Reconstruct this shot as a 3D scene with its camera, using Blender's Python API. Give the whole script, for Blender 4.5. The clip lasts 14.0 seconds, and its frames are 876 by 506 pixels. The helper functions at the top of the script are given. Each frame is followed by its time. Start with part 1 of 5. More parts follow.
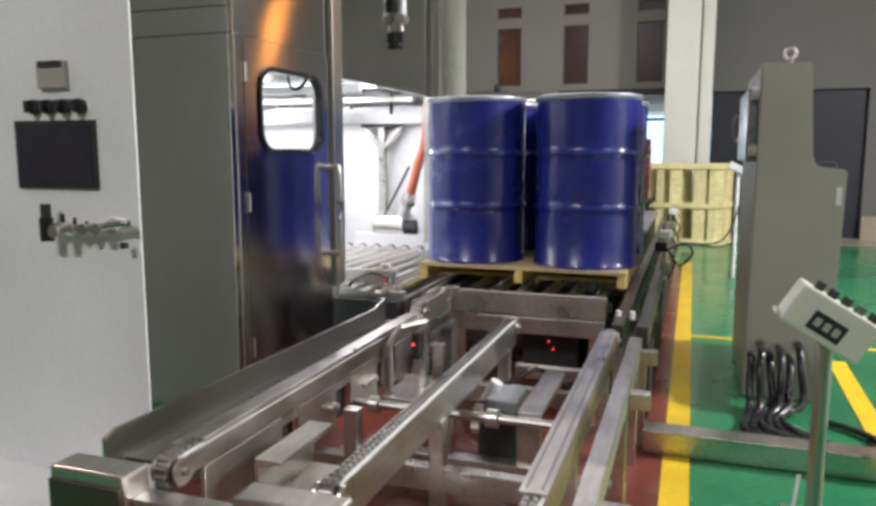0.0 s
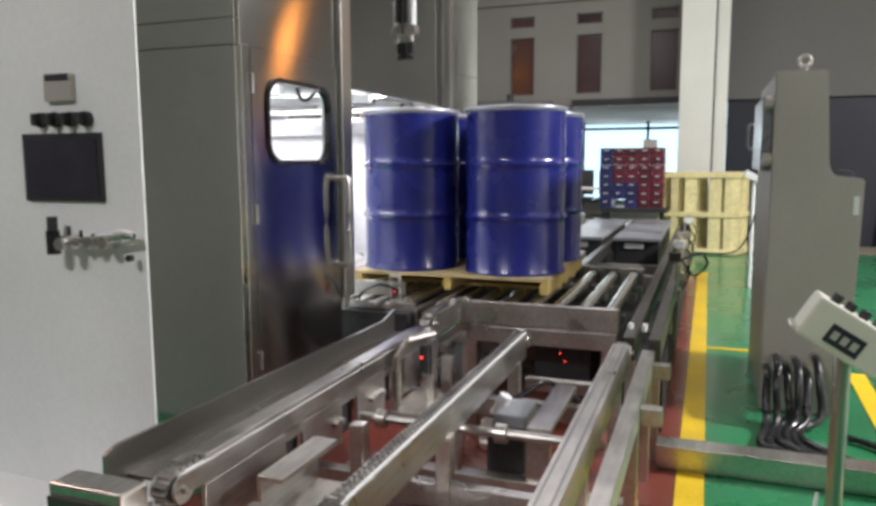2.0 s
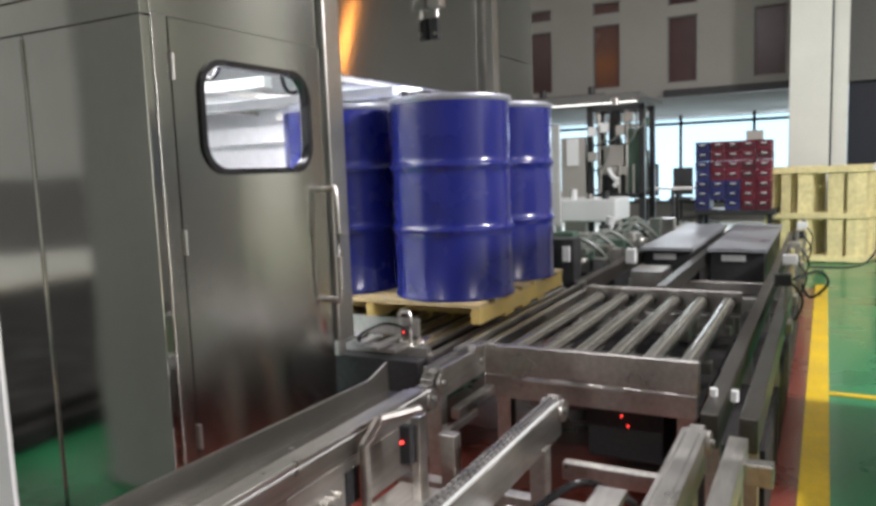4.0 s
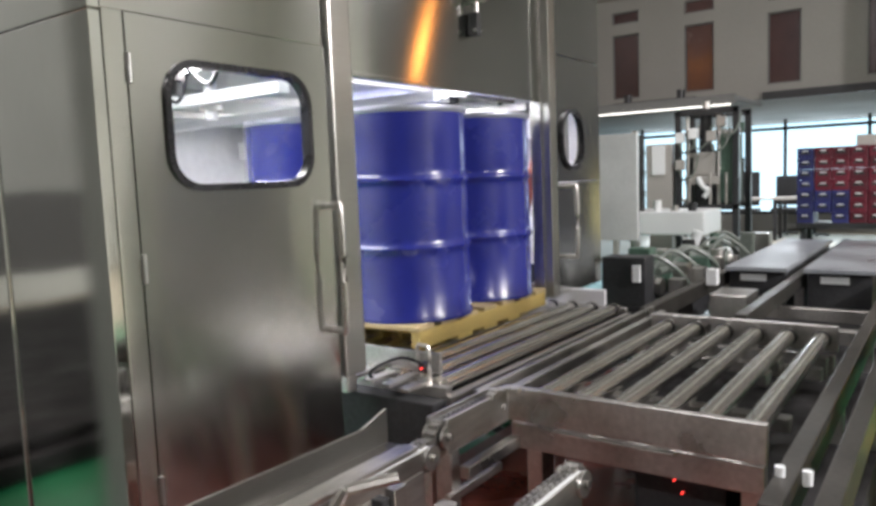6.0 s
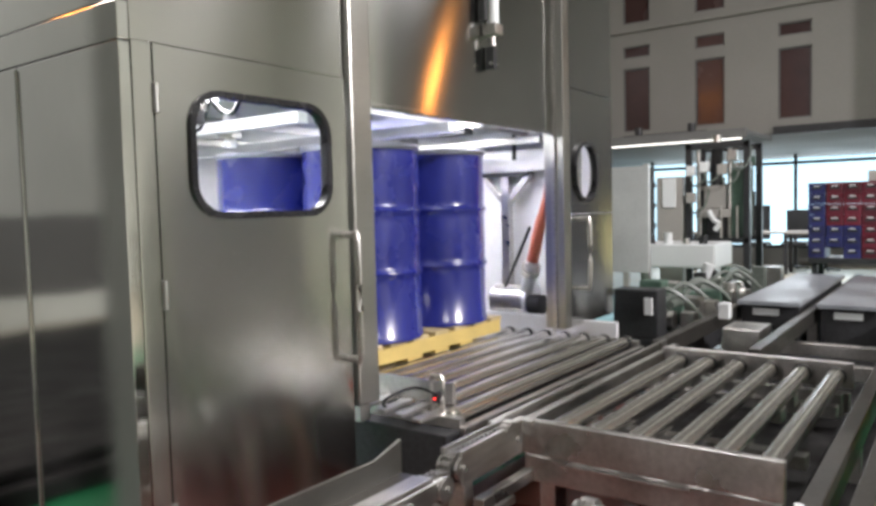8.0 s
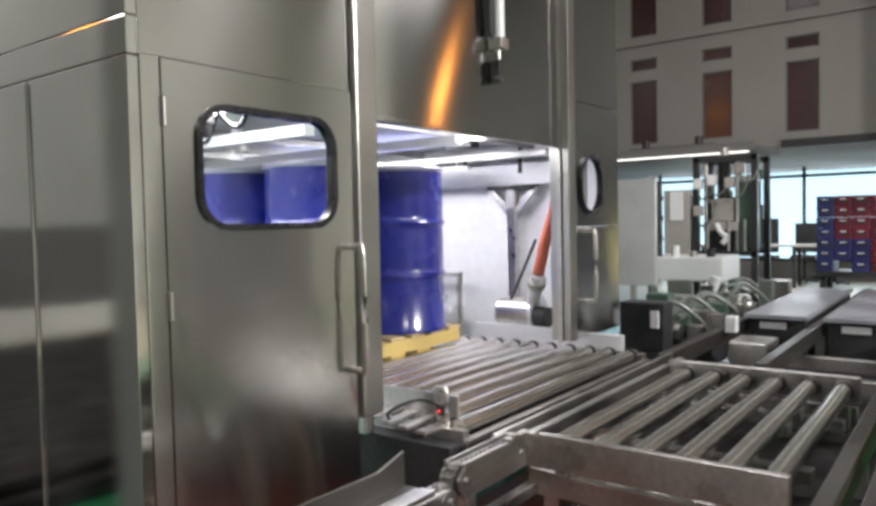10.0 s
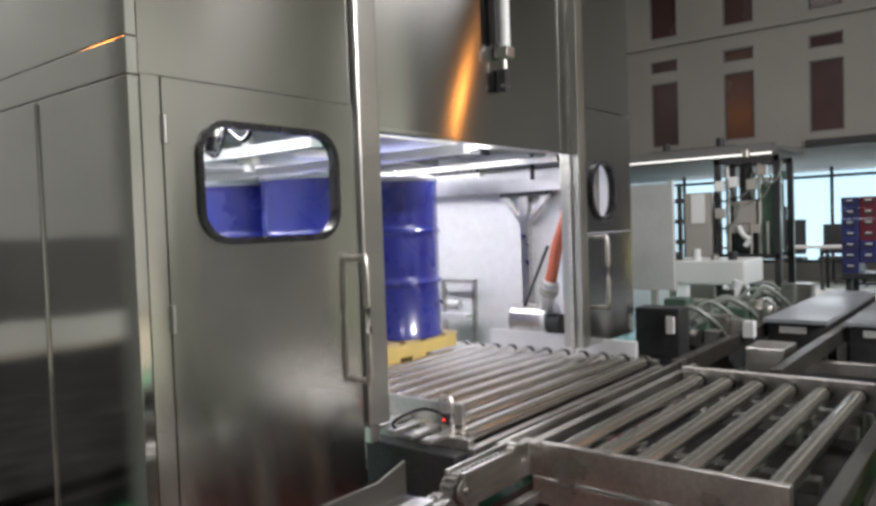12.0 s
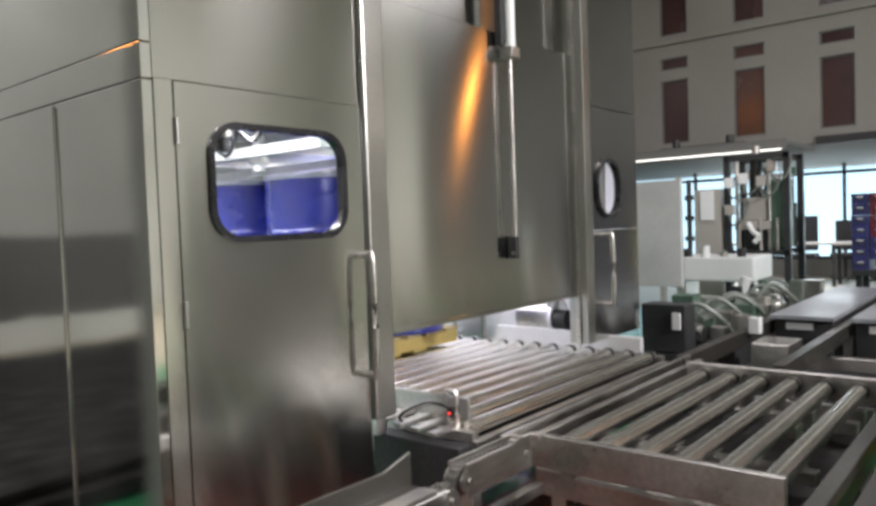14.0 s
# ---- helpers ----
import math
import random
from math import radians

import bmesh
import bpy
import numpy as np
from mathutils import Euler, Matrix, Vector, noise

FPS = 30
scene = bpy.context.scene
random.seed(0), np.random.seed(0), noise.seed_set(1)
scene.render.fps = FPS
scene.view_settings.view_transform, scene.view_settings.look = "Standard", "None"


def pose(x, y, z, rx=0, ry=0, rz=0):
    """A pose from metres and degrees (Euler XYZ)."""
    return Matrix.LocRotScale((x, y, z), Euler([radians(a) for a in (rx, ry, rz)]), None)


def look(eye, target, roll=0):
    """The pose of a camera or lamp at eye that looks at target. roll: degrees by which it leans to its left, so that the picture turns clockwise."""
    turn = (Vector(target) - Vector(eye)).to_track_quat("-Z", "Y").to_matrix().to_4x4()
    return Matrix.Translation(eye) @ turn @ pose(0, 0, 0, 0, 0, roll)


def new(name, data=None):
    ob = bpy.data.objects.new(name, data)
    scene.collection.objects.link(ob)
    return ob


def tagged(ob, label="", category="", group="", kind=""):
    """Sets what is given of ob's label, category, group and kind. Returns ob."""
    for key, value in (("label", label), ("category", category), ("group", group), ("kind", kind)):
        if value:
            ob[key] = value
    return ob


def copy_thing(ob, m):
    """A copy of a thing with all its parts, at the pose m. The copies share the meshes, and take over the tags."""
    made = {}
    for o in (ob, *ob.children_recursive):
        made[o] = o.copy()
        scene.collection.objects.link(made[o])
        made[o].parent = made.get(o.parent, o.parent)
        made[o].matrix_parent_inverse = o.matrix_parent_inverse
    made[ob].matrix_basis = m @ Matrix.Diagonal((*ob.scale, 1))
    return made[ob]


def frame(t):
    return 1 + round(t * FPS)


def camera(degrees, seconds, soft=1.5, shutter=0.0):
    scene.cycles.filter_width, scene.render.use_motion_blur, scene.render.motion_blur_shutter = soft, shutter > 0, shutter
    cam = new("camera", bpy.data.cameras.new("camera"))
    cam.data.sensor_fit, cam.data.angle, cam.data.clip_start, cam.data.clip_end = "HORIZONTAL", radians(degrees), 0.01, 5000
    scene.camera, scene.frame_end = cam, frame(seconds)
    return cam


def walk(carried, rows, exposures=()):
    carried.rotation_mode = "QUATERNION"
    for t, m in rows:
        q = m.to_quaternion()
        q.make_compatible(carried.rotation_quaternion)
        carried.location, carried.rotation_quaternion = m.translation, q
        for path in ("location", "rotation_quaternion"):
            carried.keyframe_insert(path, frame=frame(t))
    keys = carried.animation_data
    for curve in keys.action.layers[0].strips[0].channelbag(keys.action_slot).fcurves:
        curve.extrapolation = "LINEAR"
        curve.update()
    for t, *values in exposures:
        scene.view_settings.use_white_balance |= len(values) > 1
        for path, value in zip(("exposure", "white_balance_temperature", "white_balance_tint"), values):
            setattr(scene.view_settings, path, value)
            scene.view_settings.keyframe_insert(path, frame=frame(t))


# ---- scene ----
cam = camera(61.85, 14.0, soft=3.3)
PATH = [
    (0, (0.173, 0.520, 1.286), (-0.475, 2.393, 1.016), 0.02),
    (0.5, (0.178, 0.517, 1.288), (-0.467, 2.392, 1.026), 0.03),
    (1, (0.179, 0.518, 1.288), (-0.467, 2.393, 1.033), 0.04),
    (1.5, (0.170, 0.526, 1.289), (-0.482, 2.400, 1.040), 0.05),
    (2, (0.186, 0.563, 1.292), (-0.501, 2.425, 1.047), -0.25),
    (2.5, (0.243, 0.674, 1.284), (-0.500, 2.516, 1.050), -0.24),
    (3, (0.186, 0.905, 1.283), (-0.589, 2.735, 1.057), -0.53),
    (3.2, (0.156, 1.042, 1.282), (-0.640, 2.862, 1.057), -1.04),
    (5.5, (0.229, 2.013, 1.285), (-0.920, 3.636, 1.065), -2.05),
    (6, (0.214, 2.027, 1.289), (-0.941, 3.648, 1.092), -2.27),
    (6.5, (0.206, 2.042, 1.286), (-0.952, 3.663, 1.110), -2.29),
    (7, (0.209, 2.025, 1.293), (-0.952, 3.646, 1.136), -2.02),
    (7.5, (0.201, 2.012, 1.300), (-0.965, 3.631, 1.165), -1.64),
    (8, (0.200, 1.999, 1.298), (-0.974, 3.614, 1.179), -1.44),
    (8.5, (0.196, 2.003, 1.297), (-0.977, 3.619, 1.182), -1.23),
    (9, (0.203, 1.996, 1.296), (-0.977, 3.608, 1.192), -1.12),
    (11.5, (0.259, 2.019, 1.312), (-0.959, 3.604, 1.246), -2.00),
    (12, (0.294, 2.036, 1.317), (-0.954, 3.596, 1.246), -2.00),
    (12.5, (0.331, 2.045, 1.322), (-0.944, 3.584, 1.253), -1.99),
    (13, (0.346, 2.036, 1.324), (-0.934, 3.571, 1.259), -1.99),
    (13.5, (0.352, 2.012, 1.327), (-0.924, 3.551, 1.257), -1.99),
    (14, (0.354, 2.002, 1.321), (-0.920, 3.542, 1.242), -2.09),
]
walk(cam, [(t, look(eye, target, roll)) for t, eye, target, roll in PATH],
     [(0, 0.36), (3.2, 0.34), (5.5, 0.44), (6.5, 0.47), (8.0, 0.46), (9.0, 0.41), (11.3, 0.11), (12.5, 0.08), (13.0, 0.08), (13.5, 0.15), (14.0, 0.34)])

# ---- light ----
scene.view_settings.exposure = 0.0
world = bpy.data.worlds.new("world")
scene.world = world
world.use_nodes = True
world.node_tree.nodes["Background"].inputs[0].default_value = (0.55, 0.65, 0.8, 1)
world.node_tree.nodes["Background"].inputs[1].default_value = 0.15


def area_lamp(name, m, sx, sy, watts, colour):
    data = bpy.data.lights.new(name, "AREA")
    data.shape, data.size, data.size_y, data.energy, data.color = "RECTANGLE", sx, sy, watts, colour
    ob = new(name, data)
    ob.matrix_world = m
    return ob


COOL, NEUTRAL, WARM = (0.97, 0.955, 1.0), (1.0, 0.95, 0.975), (1.0, 0.34, 0.055)
# unseen high-bay lamps over the aisle beside the line, dimmer ones behind and beyond
area_lamp("hall_lamp", look((5.2, 1.2, 4.9), (2.8, 2.8, 0.0)), 1.0, 0.5, 75, NEUTRAL)
# added to brighten the east wall that the cabin doors mirror
area_lamp("hall_lamp", look((5.8, 8.4, 5.2), (9.0, 9.4, 2.6)), 1.0, 0.5, 65, NEUTRAL)
# added above the line for highlights on the rollers
area_lamp("hall_lamp", pose(0.7, 6.6, 5.8), 1.6, 0.5, 80, NEUTRAL)
area_lamp("hall_lamp", look((6.3, 5.4, 4.6), (3.6, 5.2, 0.0)), 1.0, 0.5, 680, NEUTRAL)
area_lamp("hall_lamp", look((3.0, 10.0, 4.9), (1.6, 8.0, 0.0)), 1.6, 0.8, 8, NEUTRAL)
# added to light the rear wall and the white cabinet's front
area_lamp("hall_lamp", pose(-2.5, -3.0, 5.6), 1.6, 0.5, 260, NEUTRAL)
area_lamp("hall_lamp", pose(-2.2, 9.0, 5.6), 1.6, 0.5, 60, NEUTRAL)
# added to brighten the west wall and floor mirrored in the end panel
area_lamp("hall_lamp", pose(-7.4, 1.0, 5.6), 1.6, 0.5, 68, NEUTRAL)
# fill light added to lift the far hall, no fixture known
area_lamp("far_lamp", pose(-2.6, 15.2, 2.1), 2.4, 0.2, 65, COOL)
area_lamp("warm_lamp", look((2.9, 10.8, 3.2), (-1.6, 4.6, 1.8)), 0.03, 0.03, 2.6, WARM)
area_lamp("warm_lamp", look((-5.85, 2.0, 4.1), (-2.8, 13.0, 2.8)), 0.5, 0.5, 16, WARM)
for ly in (3.85, 5.5):
    area_lamp("cabin_lamp", pose(-3.05, ly, 1.775), 2.2, 0.12, 33, COOL)
area_lamp("daylight", look((-1.5, 19.4, 2.0), (-1.5, 12.0, 1.2)), 9.0, 3.0, 220, (0.85, 0.95, 1.0))


# ---- materials ----
def material(name, colour, rough=0.5, metal=0.0, grain=0.08, scale=30.0, bump=0.05, stain=0.12, stain_scale=2.5,
             stretch=(1, 1, 1), coat=0.0, aniso=0.0, vary=0.0, wave=0.0):
    """A surface with variation at two scales, in object space."""
    mat = bpy.data.materials.new(name)
    mat.use_nodes = True
    nodes, links = mat.node_tree.nodes, mat.node_tree.links
    bsdf = nodes["Principled BSDF"]
    geo = nodes.new("ShaderNodeNewGeometry")
    mapping = nodes.new("ShaderNodeMapping")
    mapping.inputs["Scale"].default_value = stretch
    links.new(geo.outputs["Position"], mapping.inputs["Vector"])
    fine, broad = nodes.new("ShaderNodeTexNoise"), nodes.new("ShaderNodeTexNoise")
    fine.inputs["Scale"].default_value, fine.inputs["Detail"].default_value = scale, 4
    broad.inputs["Scale"].default_value, broad.inputs["Detail"].default_value = stain_scale, 5
    links.new(mapping.outputs[0], fine.inputs["Vector"])
    links.new(geo.outputs["Position"], broad.inputs["Vector"])

    def around(tex, amount):
        m = nodes.new("ShaderNodeMapRange")
        m.inputs["From Min"].default_value, m.inputs["From Max"].default_value = 0.3, 0.7
        m.inputs["To Min"].default_value, m.inputs["To Max"].default_value = 1 - amount, 1 + amount
        links.new(tex.outputs["Fac"], m.inputs["Value"])
        return m

    a, b = around(fine, grain), around(broad, stain)
    mul = nodes.new("ShaderNodeMath")
    mul.operation = "MULTIPLY"
    links.new(a.outputs[0], mul.inputs[0])
    links.new(b.outputs[0], mul.inputs[1])
    last = mul
    if vary:
        info, m = nodes.new("ShaderNodeObjectInfo"), nodes.new("ShaderNodeMapRange")
        m.inputs["To Min"].default_value, m.inputs["To Max"].default_value = 1 - vary, 1 + vary
        links.new(info.outputs["Random"], m.inputs["Value"])
        last = nodes.new("ShaderNodeMath")
        last.operation = "MULTIPLY"
        links.new(mul.outputs[0], last.inputs[0])
        links.new(m.outputs[0], last.inputs[1])
    tint = nodes.new("ShaderNodeVectorMath")
    tint.operation = "SCALE"
    tint.inputs[0].default_value = colour
    links.new(last.outputs[0], tint.inputs["Scale"])
    links.new(tint.outputs[0], bsdf.inputs["Base Color"])
    r = nodes.new("ShaderNodeMath")
    r.operation = "MULTIPLY"
    r.inputs[1].default_value = rough
    links.new(around(broad, min(0.35, stain * 1.6)).outputs[0], r.inputs[0])
    links.new(r.outputs[0], bsdf.inputs["Roughness"])
    bsdf.inputs["Metallic"].default_value = metal
    if coat:
        bsdf.inputs["Coat Weight"].default_value, bsdf.inputs["Coat Roughness"].default_value = coat, 0.12
    if aniso:
        bsdf.inputs["Anisotropic"].default_value = aniso
        tan = nodes.new("ShaderNodeCombineXYZ")
        tan.inputs["Z"].default_value = 1.0
        links.new(tan.outputs[0], bsdf.inputs["Tangent"])
    if bump:
        bmp = nodes.new("ShaderNodeBump")
        bmp.inputs["Strength"].default_value, bmp.inputs["Distance"].default_value = bump, 0.004
        links.new(fine.outputs["Fac"], bmp.inputs["Height"])
        links.new(bmp.outputs[0], bsdf.inputs["Normal"])
        if wave:
            soft, big = nodes.new("ShaderNodeTexNoise"), nodes.new("ShaderNodeBump")
            soft.inputs["Scale"].default_value, soft.inputs["Detail"].default_value = 2.2, 1.0
            links.new(geo.outputs["Position"], soft.inputs["Vector"])
            big.inputs["Strength"].default_value, big.inputs["Distance"].default_value = wave, 0.02
            links.new(soft.outputs["Fac"], big.inputs["Height"])
            links.new(bmp.outputs[0], big.inputs["Normal"])
            links.new(big.outputs[0], bsdf.inputs["Normal"])
    return mat


def glowing(name, colour, strength):
    mat = bpy.data.materials.new(name)
    mat.use_nodes = True
    bsdf = mat.node_tree.nodes["Principled BSDF"]
    bsdf.inputs["Base Color"].default_value = (*colour, 1)
    bsdf.inputs["Emission Color"].default_value = (*colour, 1)
    bsdf.inputs["Emission Strength"].default_value = strength
    return mat


def glass(name, tint=(1, 1, 1), rough=0.0):
    mat = bpy.data.materials.new(name)
    mat.use_nodes = True
    bsdf = mat.node_tree.nodes["Principled BSDF"]
    bsdf.inputs["Base Color"].default_value = (*tint, 1)
    bsdf.inputs["Transmission Weight"].default_value = 1.0
    bsdf.inputs["Roughness"].default_value, bsdf.inputs["IOR"].default_value = rough, 1.05
    return mat


SHEET = material("brushed_sheet", (0.67, 0.675, 0.65), 0.16, 1.0, 0.05, 10, 0.015, 0.06, 1.6, (1, 1, 45), aniso=1.0, wave=0.03)
SHEET_DARK = material("smooth_sheet", (0.60, 0.61, 0.59), 0.09, 1.0, 0.05, 10, 0.02, 0.06, 1.4, (45, 45, 1), wave=0.10)
BRUSHED = material("cross_brushed_sheet", (0.66, 0.665, 0.645), 0.15, 1.0, 0.04, 10, 0.0, 0.06, 1.6, (1, 1, 45), aniso=1.0)
SATIN = material("satin_sheet", (0.46, 0.46, 0.43), 0.33, 1.0, 0.05, 20, 0.04, 0.08, 2.0, (1, 1, 20))
INNER = material("inner_sheet", (0.78, 0.78, 0.80), 0.45, 0.25, 0.04, 14, 0.03, 0.06, 1.5)
PALE = material("pale_sheet", (0.55, 0.56, 0.55), 0.40, 0.0, 0.04, 40, 0.03, 0.12, 2.5)
POST = material("dull_sheet", (0.40, 0.40, 0.38), 0.38, 1.0, 0.05, 20, 0.03, 0.08, 2.0, (1, 1, 20))
STEEL = material("machined_steel", (0.60, 0.585, 0.555), 0.34, 1.0, 0.12, 60, 0.05, 0.14, 5, (1, 0.15, 1), vary=0.08)
ROLLER = material("roller_steel", (0.80, 0.78, 0.74), 0.22, 1.0, 0.05, 90, 0.010, 0.025, 5, (1, 0.02, 1), vary=0.06)
# steel dimmed by colour, for side rails, guard shelf and beam fronts
DARK_STEEL = material("dark_steel", (0.13, 0.122, 0.11), 0.36, 0.9, 0.1, 60, 0.04, 0.12, 4)
CHAIN = material("oiled_chain", (0.32, 0.31, 0.29), 0.38, 0.9, 0.2, 120, 0.1, 0.2, 9)
# near-black; puts the dark under rails and rollers into the colour
MATT_BLACK = material("matt_black", (0.010, 0.009, 0.009), 0.75, 0.0, 0.2, 40, 0.05, 0.3, 5)
DARK = material("dark_iron", (0.035, 0.036, 0.038), 0.5, 0.3, 0.2, 60, 0.08, 0.2, 5)
RUBBER = material("black_rubber", (0.016, 0.016, 0.018), 0.26, 0.0, 0.2, 90, 0.08, 0.2, 6)
DRUM = material("blue_drum_paint", (0.014, 0.020, 0.185), 0.26, 0.0, 0.05, 60, 0.02, 0.10, 4, coat=0.5)
DRUM_RIM = material("drum_rim", (0.45, 0.47, 0.55), 0.35, 0.6, 0.1, 80, 0.03, 0.12, 6)
PALLET = material("yellow_pallet", (0.60, 0.45, 0.15), 0.6, 0.0, 0.12, 25, 0.1, 0.16, 4, (1, 6, 6), vary=0.08)
PINE = material("pale_pine", (0.52, 0.41, 0.21), 0.6, 0.0, 0.14, 25, 0.1, 0.16, 4, (1, 6, 6), vary=0.1)
CREAM = material("cream_pallet", (0.72, 0.64, 0.33), 0.6, 0.0, 0.12, 25, 0.1, 0.12, 4, vary=0.1)
GREEN = material("green_floor", (0.02, 0.19, 0.075), 0.28, 0.0, 0.08, 40, 0.03, 0.22, 1.4, coat=0.3)
RED = material("red_floor", (0.165, 0.038, 0.026), 0.30, 0.0, 0.1, 40, 0.03, 0.25, 1.8, coat=0.2)
YELLOW = material("yellow_line", (0.72, 0.50, 0.02), 0.4, 0.0, 0.08, 50, 0.03, 0.16, 3)
CONCRETE = material("pale_floor", (0.34, 0.30, 0.22), 0.35, 0.0, 0.08, 20, 0.03, 0.15, 0.8)
HALL = material("hall_wall", (0.40, 0.41, 0.38), 0.75, 0.0, 0.04, 30, 0.03, 0.08, 0.9)
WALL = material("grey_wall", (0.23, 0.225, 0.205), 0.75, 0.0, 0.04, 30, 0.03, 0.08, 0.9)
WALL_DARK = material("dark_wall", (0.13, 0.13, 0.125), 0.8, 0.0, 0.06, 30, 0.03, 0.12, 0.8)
ROOF = material("pale_roof", (0.34, 0.34, 0.33), 0.85, 0.0, 0.06, 20, 0.03, 0.1, 0.6)
NAVY = material("navy_door", (0.012, 0.014, 0.025), 0.5, 0.0, 0.1, 30, 0.03, 0.15, 1.0)
WHITE = material("white_paint", (0.74, 0.76, 0.76), 0.42, 0.0, 0.03, 60, 0.03, 0.05, 1.6)
COLUMN = material("column_paint", (0.72, 0.74, 0.68), 0.55, 0.0, 0.03, 40, 0.03, 0.06, 1.2)
GREY = material("grey_enamel", (0.36, 0.345, 0.315), 0.45, 0.0, 0.04, 90, 0.04, 0.07, 1.6)
BEIGE = material("console_enamel", (0.58, 0.58, 0.50), 0.42, 0.0, 0.03, 90, 0.03, 0.06, 2.5)
SCREEN = material("dark_screen", (0.030, 0.028, 0.040), 0.22, 0.0, 0.05, 20, 0.0, 0.2, 6)
WINDOW_DARK = material("dark_window", (0.042, 0.019, 0.018), 0.24, 0.0, 0.05, 8, 0.0, 0.2, 1.0)
ORANGE = material("robot_red", (0.55, 0.15, 0.09), 0.4, 0.0, 0.06, 40, 0.03, 0.1, 4)
CRATE_RED = material("red_crate", (0.11, 0.010, 0.022), 0.45, 0.0, 0.1, 40, 0.03, 0.2, 4, vary=0.35)
CRATE_BLUE = material("blue_crate", (0.022, 0.026, 0.12), 0.45, 0.0, 0.1, 40, 0.03, 0.2, 4, vary=0.3)
PLATE = material("pale_plate", (0.29, 0.31, 0.33), 0.40, 0.3, 0.08, 30, 0.02, 0.2, 2)
HOSE = material("grey_hose", (0.12, 0.14, 0.12), 0.5, 0.0, 0.2, 50, 0.05, 0.2, 6)
GREEN_MOTOR = material("green_motor", (0.07, 0.12, 0.09), 0.45, 0.1, 0.15, 40, 0.05, 0.2, 6)
GLASS = glass("clear_glass")
LED_RED = glowing("red_led", (1.0, 0.05, 0.04), 2)
TUBE = glowing("light_tube", (0.95, 0.98, 1.0), 9)
STRIP = glowing("strip_light", (1.0, 0.97, 0.92), 2.0)
SKYGLOW = glowing("daylight_beyond", (0.58, 0.82, 0.97), 1.15)


# ---- building helpers ----
def add_box(bm, x0, x1, y0, y1, z0, z1, bevel=0.0):
    t = bmesh.new()
    bmesh.ops.create_cube(t, size=1.0, matrix=Matrix.Translation(((x0 + x1) / 2, (y0 + y1) / 2, (z0 + z1) / 2))
                          @ Matrix.Diagonal((abs(x1 - x0), abs(y1 - y0), abs(z1 - z0), 1)))
    if bevel:
        bmesh.ops.bevel(t, geom=t.edges[:], offset=bevel, segments=2, profile=0.6, affect="EDGES")
    merge(bm, t)


def merge(bm, t, m=None):
    if m is not None:
        bmesh.ops.transform(t, matrix=m, verts=t.verts[:])
    mesh = bpy.data.meshes.new("t")
    t.to_mesh(mesh)
    t.free()
    bm.from_mesh(mesh)
    bpy.data.meshes.remove(mesh)


def add_rod(bm, p, q, r, seg=16, r2=None):
    p, q = Vector(p), Vector(q)
    d = q - p
    m = Matrix.Translation((p + q) / 2) @ d.to_track_quat("Z", "Y").to_matrix().to_4x4()
    bmesh.ops.create_cone(bm, cap_ends=True, segments=seg, radius1=r, radius2=r if r2 is None else r2, depth=d.length, matrix=m)


def add_tube(bm, points, r, seg=8):
    """A bent round bar through the points."""
    pts = [Vector(p) for p in points]
    rings = []
    for i, p in enumerate(pts):
        d = (pts[min(i + 1, len(pts) - 1)] - pts[max(i - 1, 0)]).normalized()
        q = d.to_track_quat("Z", "Y")
        rings.append([bm.verts.new(p + q @ Vector((r * math.cos(a), r * math.sin(a), 0)))
                      for a in [2 * math.pi * k / seg for k in range(seg)]])
    for a, b in zip(rings, rings[1:]):
        for k in range(seg):
            bm.faces.new((a[k], a[(k + 1) % seg], b[(k + 1) % seg], b[k]))
    bm.faces.new(rings[0][::-1])
    bm.faces.new(rings[-1])


def smooth_path(points, n=6):
    """Points of a soft curve through the given ones."""
    p = [Vector(q) for q in points]
    p = [p[0]] + p + [p[-1]]
    out = []
    for i in range(1, len(p) - 2):
        for k in range(n):
            t = k / n
            a, b, c, d = p[i - 1], p[i], p[i + 1], p[i + 2]
            out.append(0.5 * (2 * b + (c - a) * t + (2 * a - 5 * b + 4 * c - d) * t * t + (3 * b - a - 3 * c + d) * t ** 3))
    out.append(p[-2])
    return out


def add_prism(bm, outline, axis, a, b):
    """An outline in the other two axes, pushed from a to b along the axis."""
    def at(u, v, w):
        return {"x": (w, u, v), "y": (u, w, v), "z": (u, v, w)}[axis]
    lo = [bm.verts.new(at(u, v, a)) for u, v in outline]
    hi = [bm.verts.new(at(u, v, b)) for u, v in outline]
    n = len(outline)
    faces = [bm.faces.new(lo), bm.faces.new(hi[::-1])]
    for k in range(n):
        faces.append(bm.faces.new((lo[k], hi[k], hi[(k + 1) % n], lo[(k + 1) % n])))
    bmesh.ops.recalc_face_normals(bm, faces=faces)


